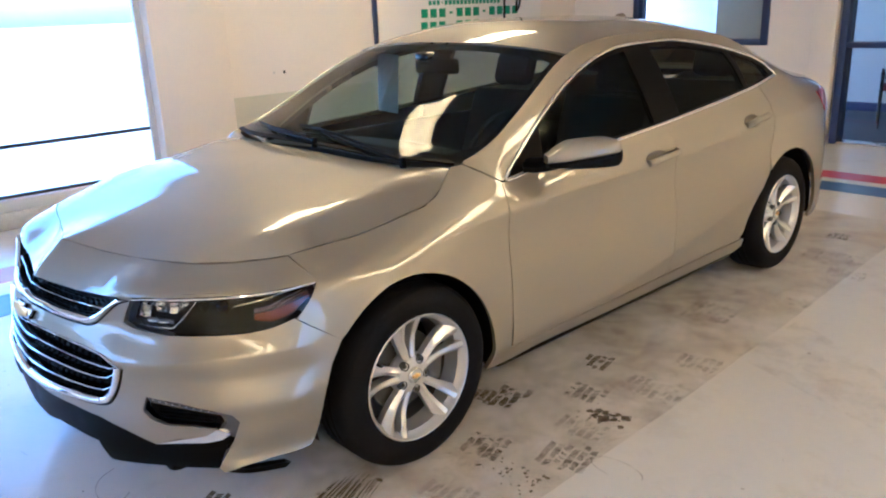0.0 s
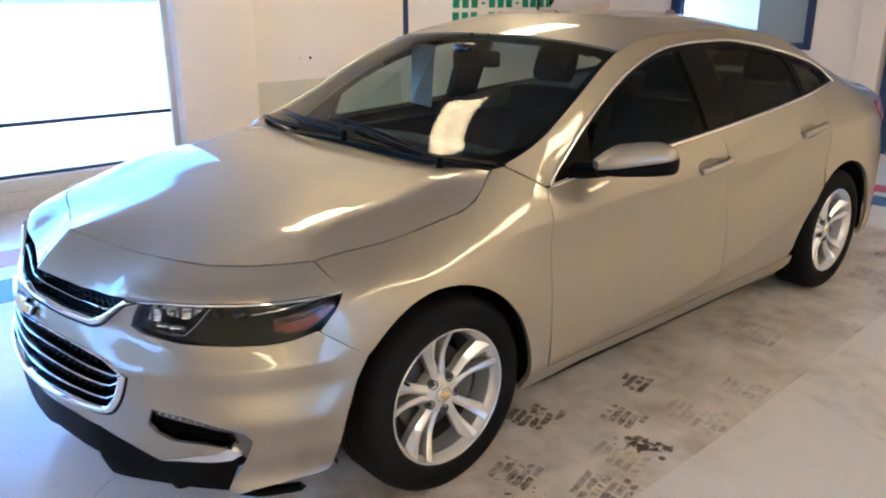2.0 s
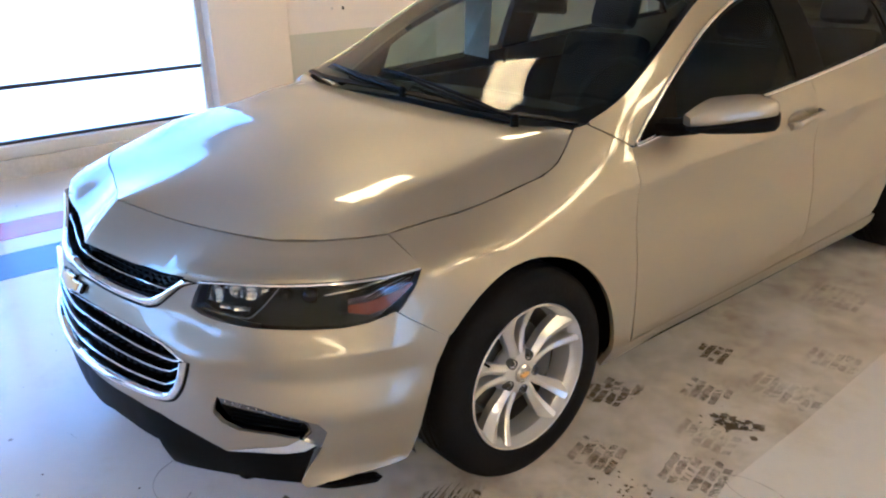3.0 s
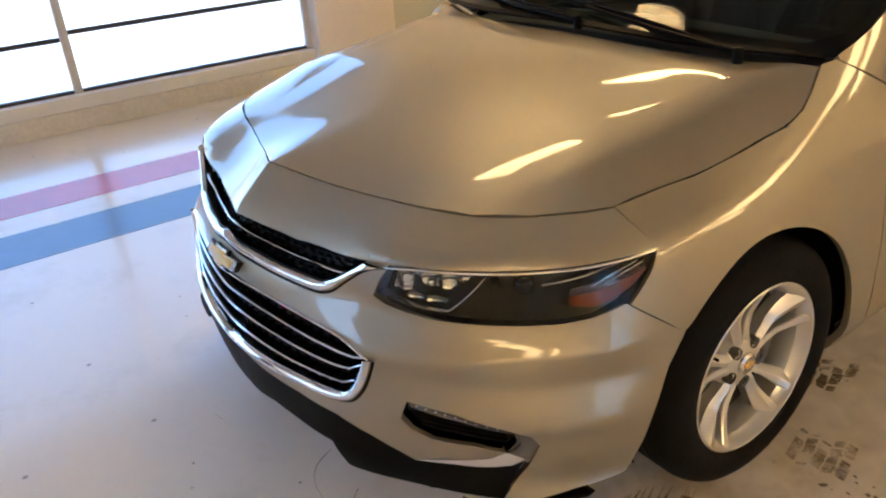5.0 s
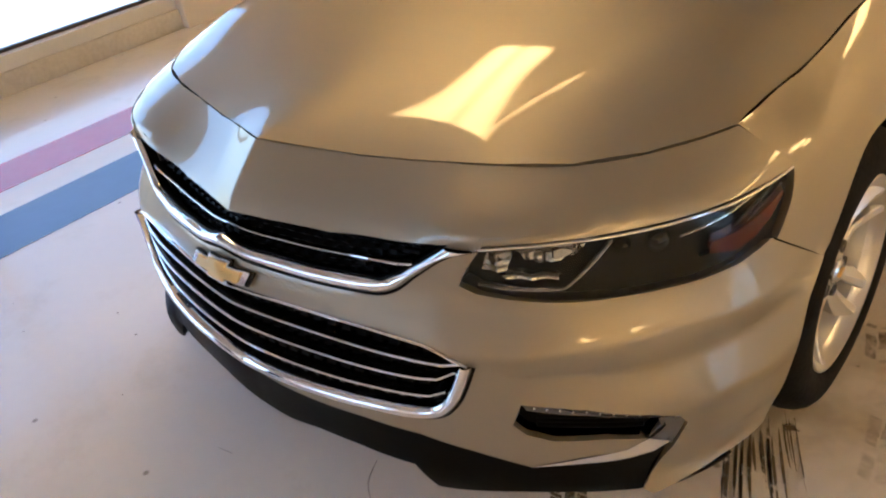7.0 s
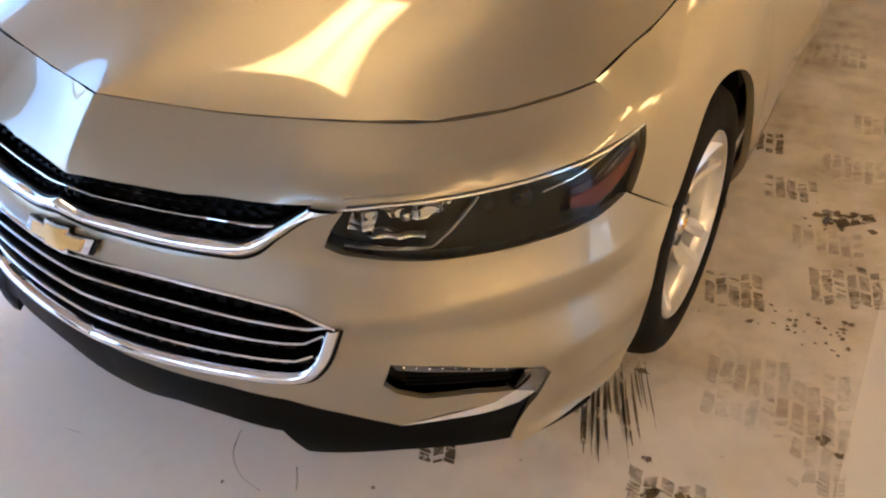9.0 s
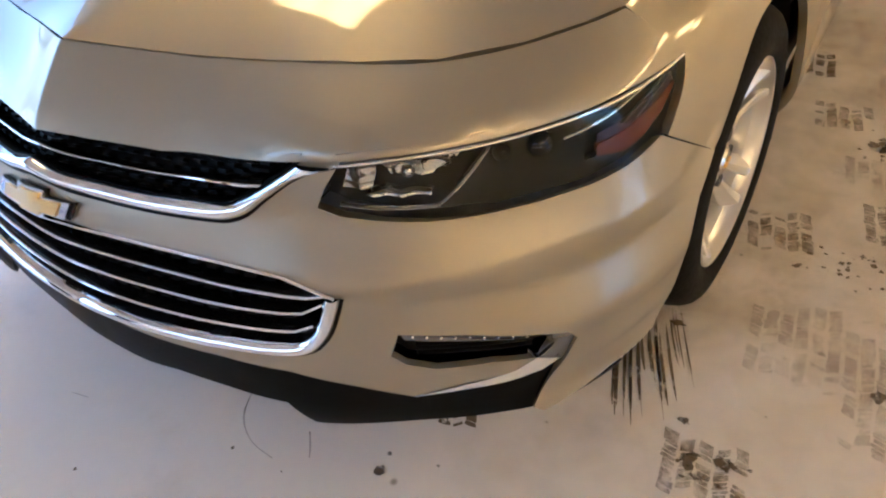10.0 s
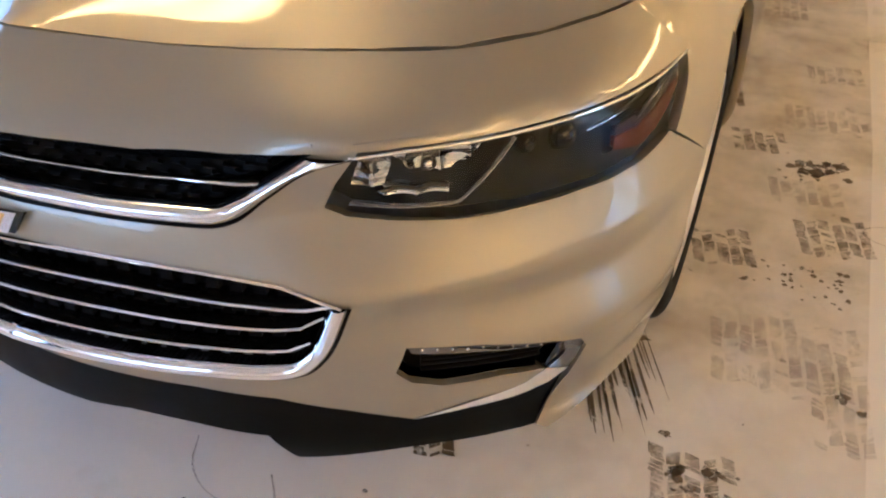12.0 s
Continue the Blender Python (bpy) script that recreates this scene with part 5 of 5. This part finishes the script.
for blade, arm in (([(.52, .232), (.25, .262), (-.02, .290), (-.20, .305)], [(.60, .222), (.42, .226), (.15, .252), (.02, .272)]), ([(-.04, .235), (-.28, .262), (-.47, .30), (-.60, .335)], [(.04, .214), (-.12, .226), (-.32, .252), (-.42, .28)])):
    for nm, pts, sec, lift in (("wiper_blade", blade, bar(.008, .010), .006), ("wiper_arm", arm, bar(.013, .008), .013)):
        q = smooth_line(pts, 18)
        p, nn = canopy(q[:, 0], q[:, 1]), field_normals(canopy, q)
        part(nm, sweep(bmesh.new(), p + nn * lift, nn, sec, taper=np.linspace(1.2, .7, 18)), BLACK, car, "black " + nm.replace("_", " "))
    x, y = arm[0]
    bm = bmesh.new()
    lathe(bm, [(.0, .012), (.010, .010), (.013, .0), (.013, -.03)], 16, Matrix.Translation(canopy(x, y) + (0, 0, .012)) @ Matrix.Rotation(rad(-90), 4, "Y"))
    part("wiper_pivot", bm, BLACK, car)

# cabin
panel("dashboard", lambda x, y: np.stack([x, y, .985 - .10 * np.clip((y - .62) / .35, 0, 1) ** 2 - .03 * (abs(x) / .7) ** 2], -1), [(-.70, .36), (.70, .36), (.72, .60), (.68, .92), (-.68, .92), (-.72, .60)], DASH, car, step=.06, hem=.25)
bm = bmesh.new()
ring_pts = [(.37 + .185 * math.cos(t), 1.0 + .075 * math.sin(t), .93 + .17 * math.sin(t)) for t in np.linspace(0, 2 * math.pi, 41)[:-1]]
nn = [(math.cos(t), .4 * math.sin(t), .9 * math.sin(t)) for t in np.linspace(0, 2 * math.pi, 41)[:-1]]
wheel_ob = part("steering_wheel", sweep(bm, ring_pts, nn, [(.014 * math.cos(a), .014 * math.sin(a)) for a in np.linspace(0, 2 * math.pi, 9)[:-1]], closed=True), DASH, car, "black steering wheel")
part("steering_hub", box(bmesh.new(), (.28, .96, .87), (.46, 1.0, .95), .02), DASH, wheel_ob)


def seat(x, y, wide):
    back_m = Matrix.Translation((x, y + .46, .52)) @ Matrix.Rotation(rad(-20), 4, "X")
    b = part("seat_back", box(bmesh.new(), (-wide / 2, -.07, 0), (wide / 2, .07, .60), .05, back_m), CLOTH, car, "dark cloth seat back")
    part("seat_cushion", box(bmesh.new(), (x - wide / 2, y - .1, .36), (x + wide / 2, y + .46, .54), .05), CLOTH, b)
    for hx in ((0,) if wide < 1 else (-.40, .40)):
        part("headrest", box(bmesh.new(), (hx - .13, -.05, .63), (hx + .13, .05, .82), .04, back_m), CLOTH, b, "dark cloth headrest")


seat(.37, 1.22, .50)
seat(-.37, 1.22, .50)
seat(0, 2.15, 1.25)
for s in (-1, 1):
    bm = bmesh.new()
    box(bm, (s * .80 - .02, .60, .35), (s * .80 + .02, 2.60, .93), .02)
    part("door_lining", bm, DASH, car)
part("parcel_shelf", box(bmesh.new(), (-.62, 2.72, .98), (.62, 3.30, 1.02), .02), DASH, car)
panel("headlining", canopy, [(-.58, 1.02), (.58, 1.02), (.54, 2.62), (-.54, 2.62)], DASH, car, step=.08, hem=0, offset=-.05)
rv = part("rear_view_mirror", box(bmesh.new(), (-.125, -.018, -.035), (.125, .018, .035), .012, Matrix.Translation((0, .96, 1.30)) @ Matrix.Rotation(rad(8), 4, "Z")), GLOSS_BLACK, car, "black rear view mirror")
part("mirror_stalk", box(bmesh.new(), (-.05, .86, 1.31), (.05, .95, 1.37), .02), GLOSS_BLACK, rv)

# sheet taped inside the windscreen
bm = bmesh.new()
bm.faces.new([bm.verts.new(q) for q in ((-.515, 1.0, 1.055), (-.332, .981, 1.05), (-.285, .966, 1.346), (-.567, 1.056, 1.343))])
bmesh.ops.solidify(bm, geom=bm.faces[:], thickness=.0006)
part("hanging_sheet", bm, TEAL_PAPER, car, "pale teal paper sheet hanging behind the windscreen", smooth=False)


# ---- tyre grime on the floor ----
def stain(name, base, low, high, scale, rough=.5, most=1.0, fade=None):
    """Grime that covers the paint in patches."""
    m = material(name, base, rough, vary=.35, scale=18, fine=120)
    n, l = m.node_tree.nodes, m.node_tree.links
    tex, lim, clear, mix = n.new("ShaderNodeTexNoise"), n.new("ShaderNodeMapRange"), n.new("ShaderNodeBsdfTransparent"), n.new("ShaderNodeMixShader")
    tex.inputs["Scale"].default_value, tex.inputs["Detail"].default_value, tex.inputs["Roughness"].default_value = scale, 7, .68
    l.new(n["Texture Coordinate"].outputs["Object"], tex.inputs["Vector"])
    lim.inputs[1].default_value, lim.inputs[2].default_value, lim.inputs[4].default_value = low, high, most
    l.new(tex.outputs[0], lim.inputs[0])
    if fade:
        sep, ramp, mul = n.new("ShaderNodeSeparateXYZ"), n.new("ShaderNodeMapRange"), n.new("ShaderNodeMath")
        l.new(n["Texture Coordinate"].outputs["Object"], sep.inputs[0]), l.new(sep.outputs[1], ramp.inputs[0])
        ramp.inputs[1].default_value, ramp.inputs[2].default_value = fade
        mul.operation = "MULTIPLY"
        l.new(lim.outputs[0], mul.inputs[0]), l.new(ramp.outputs[0], mul.inputs[1])
        lim = mul
    l.new(lim.outputs[0], mix.inputs[0]), l.new(clear.outputs[0], mix.inputs[1])
    l.new(n["Principled BSDF"].outputs[0], mix.inputs[2])
    l.new(mix.outputs[0], n["Material Output"].inputs[0])
    return m


DARK_GRIME = stain("dark_tyre_grime", (.095, .072, .042), .36, .50, 26, .55, .95)
MID_GRIME = stain("brown_tyre_grime", (.16, .112, .062), .36, .66, 24, .5, .75)
PALE_GRIME = stain("faded_tyre_grime", (.30, .225, .135), .42, .74, 13, .45, .5)
WASH = stain("floor_dirt_film", (.52, .40, .24), .30, .80, 3.4, .33, .52, (-.85, -.1))
SMEAR = stain("pale_floor_smear", (.42, .32, .19), .45, .80, 5.5, .33, .34)
rng = random.Random(7)


def sheet(bm, pts, z):
    bm.faces.new([bm.verts.new((x, y, z)) for x, y in pts])


film = bmesh.new()
sheet(film, [(-.9, -.9), (1.345, -.9), (1.35, -.40), (1.338, .9), (1.30, 2.0), (1.24, 3.2), (1.20, 4.3), (-.9, 4.3)], .0012)
tagged(part("dirt_film", film, WASH, smooth=False), "brown dirt film on the painted floor beside the car", "floor dirt", kind="stuff")


def tread_print(x, y, w, l, mat, turn=0.0, slant=.35, drop=.16, label="brown tyre tread print on the painted floor"):
    """What a tread leaves on the floor: columns of thin slanted lugs, ragged at both ends."""
    bm = bmesh.new()
    nx = max(2, round(w / .034))
    px = w / nx
    for i in range(nx):
        cx, side_ = -w / 2 + (i + .5) * px, 1 if i % 2 else -1
        lo, hi = -l / 2 * rng.uniform(.72, 1.0), l / 2 * rng.uniform(.72, 1.0)
        v = lo
        while v < hi:
            step = rng.choice((.009, .012, .012, .016, .030))
            if rng.random() > drop:
                hx, hy, c = px * rng.uniform(.34, .43), step / 2 - .0012, cx + rng.uniform(-.002, .002)
                k = [rng.uniform(-.0016, .0016) for _ in range(6)]
                lean = side_ * slant * hx
                sheet(bm, [(c - hx + k[0], v + k[1] - lean), (c + k[2], v - .001), (c + hx + k[3], v + k[4] + lean), (c + hx + k[5], v + 2 * hy + lean), (c, v + 2 * hy), (c - hx - k[2], v + 2 * hy - lean)], .0024)
            v += step
    ob = part("tyre_print", bm, mat, smooth=False)
    ob.matrix_world = pose(x, y, 0, 0, 0, turn)
    return tagged(ob, label, "tyre print", "tyre prints on the floor", "stuff")


PRINTS = [
    (.87, 1.07, .13, .15, DARK_GRIME, 12), (1.02, .795, .17, .13, MID_GRIME, 14), (1.255, .365, .19, .17, MID_GRIME, 14), (.99, .22, .16, .16, MID_GRIME, 16),
    (1.18, -.12, .33, .25, PALE_GRIME, 10), (1.305, -.29, .12, .15, PALE_GRIME, 6), (1.05, -.53, .17, .14, MID_GRIME, 12), (1.21, 1.36, .19, .15, PALE_GRIME, 8),
    (.76, .51, .20, .12, DARK_GRIME, 18), (.79, .61, .15, .08, MID_GRIME, 18), (1.17, .56, .20, .14, PALE_GRIME, 12), (1.23, 2.97, .22, .16, PALE_GRIME, 6), (.91, 3.69, .14, .12, MID_GRIME, 8),
    (1.22, 2.36, .14, .10, PALE_GRIME, 0), (1.20, 1.02, .26, .18, PALE_GRIME, 8), (1.05, 3.25, .33, .28, PALE_GRIME, 4), (.56, -.65, .09, .06, DARK_GRIME, 28), (.95, 1.95, .25, .3, PALE_GRIME, 6),
]
for x, y, w, l, mat, turn in PRINTS:
    tread_print(x, y, w, l, mat, turn, label={"dark_tyre_grime": "dark wet tyre tread print on the painted floor", "brown_tyre_grime": "brown tyre tread print on the painted floor"}.get(mat.name, "faded tan tyre tread print on the painted floor"))
smear = bmesh.new()
sheet(smear, [(1.30, 1.55), (1.95, 1.30), (2.05, 1.62), (1.60, 1.95), (1.32, 2.15)], .0013)
tagged(part("floor_smear", smear, SMEAR, smooth=False), "faint tan smear on the painted floor", "floor dirt", kind="stuff")


def splats(places, label):
    """Small dark blots with ragged outlines."""
    bm = bmesh.new()
    for x, y, r, squeeze in places:
        n = 14
        t0 = rng.uniform(0, 6)
        sheet(bm, [(x + r * rng.uniform(.45, 1.25) * math.cos(t0 + 2 * math.pi * i / n), y + squeeze * r * rng.uniform(.45, 1.25) * math.sin(t0 + 2 * math.pi * i / n)) for i in range(n)], .0028)
    ob = part("floor_blot", bm, DARK_GRIME, smooth=False)
    return tagged(ob, label, "floor stain", "floor stains", "stuff")


cluster = []
while len(cluster) < 34:
    u, v = rng.uniform(-1, 1), rng.uniform(-1, 1)
    if u * u + v * v < 1:
        cluster.append((1.175 + .092 * u, .69 + .058 * v + .04 * u, rng.uniform(.010, .020) if rng.random() < .6 else .007, rng.uniform(.6, 1.5)))
splats(cluster, "dark wet grime cluster on the painted floor")
splats([(1.30, -.20, .016, 1.1), (1.34, -.23, .012, .8), (.98, -.44, .013, .7), (.875, -.19, .018, .5), (1.275, .675, .016, .9), (.49, -.84, .012, 1.2), (.485, -.80, .006, 1)], "dark grime blots on the painted floor")
splats([(rng.uniform(1.04, 1.30), rng.uniform(.08, .22), rng.uniform(.003, .010), rng.uniform(.6, 1.3)) for _ in range(40)], "small dark grime specks on the painted floor")
splats([(1.03 + rng.uniform(-.03, .1), -.52 + rng.uniform(-.05, .05), rng.uniform(.006, .013), rng.uniform(.5, 1.2)) for _ in range(16)], "small dark grime specks on the painted floor")
splats([(rng.uniform(-1.6, 2.2), rng.uniform(-1.3, .9), rng.uniform(.0018, .005), rng.uniform(.5, 1.3)) for _ in range(110)], "scattered dark specks on the painted floor")

bm = bmesh.new()
for k in range(30):
    u = k / 29
    x, y = .865 - .10 * u + rng.uniform(-.008, .008), -.185 - .12 * u + rng.uniform(-.03, .06)
    n, ln = 8, rng.uniform(.12, .30) * (1 - .25 * u)
    w = rng.uniform(.0012, .0042)
    pts = [(x + f * ln * (.42 - .12 * u) + .008 * f * f, y - f * ln * .90) for f in np.linspace(0, 1, n)]
    sheet(bm, [(px - w * math.sin(math.pi * (i + .6) / (n + .4)), py) for i, (px, py) in enumerate(pts)] + [(px + w * math.sin(math.pi * (i + .6) / (n + .4)), py) for i, (px, py) in reversed(list(enumerate(pts)))], .003)
tagged(part("skid_streaks", bm, DARK_GRIME, smooth=False), "dark skid streaks on the floor beside the front tyre", "skid mark", kind="stuff")

bm = bmesh.new()
for pts in ([(.11, -.82), (.14, -.88), (.20, -.92), (.27, -.93)], [(.30, -.84), (.33, -.875), (.34, -.89)], [(-.23, -1.02), (-.28, -1.03)], [(1.25, 1.73), (1.42, 1.73), (1.62, 1.77)], [(.85, 1.79), (1.07, 1.89)], [(1.07, 3.82), (1.23, 3.63)]):
    q = smooth_line(pts, 10)
    sheet(bm, [(x - .0016, y) for x, y in q] + [(x + .0016, y + .002) for x, y in q[::-1]], .0022)
t = np.linspace(0, 2 * math.pi, 41)[:-1]
outer_, inner_ = [(1.425 + .105 * math.cos(a), .43 + .05 * math.sin(a)) for a in t], [(1.425 + .100 * math.cos(a), .43 + .046 * math.sin(a)) for a in t]
for i in range(30):
    sheet(bm, [outer_[i], outer_[i + 1], inner_[i + 1], inner_[i]], .0022)
tagged(part("floor_scratches", bm, MID_GRIME, smooth=False), "thin brown scratches in the painted floor", "scratches", kind="stuff")
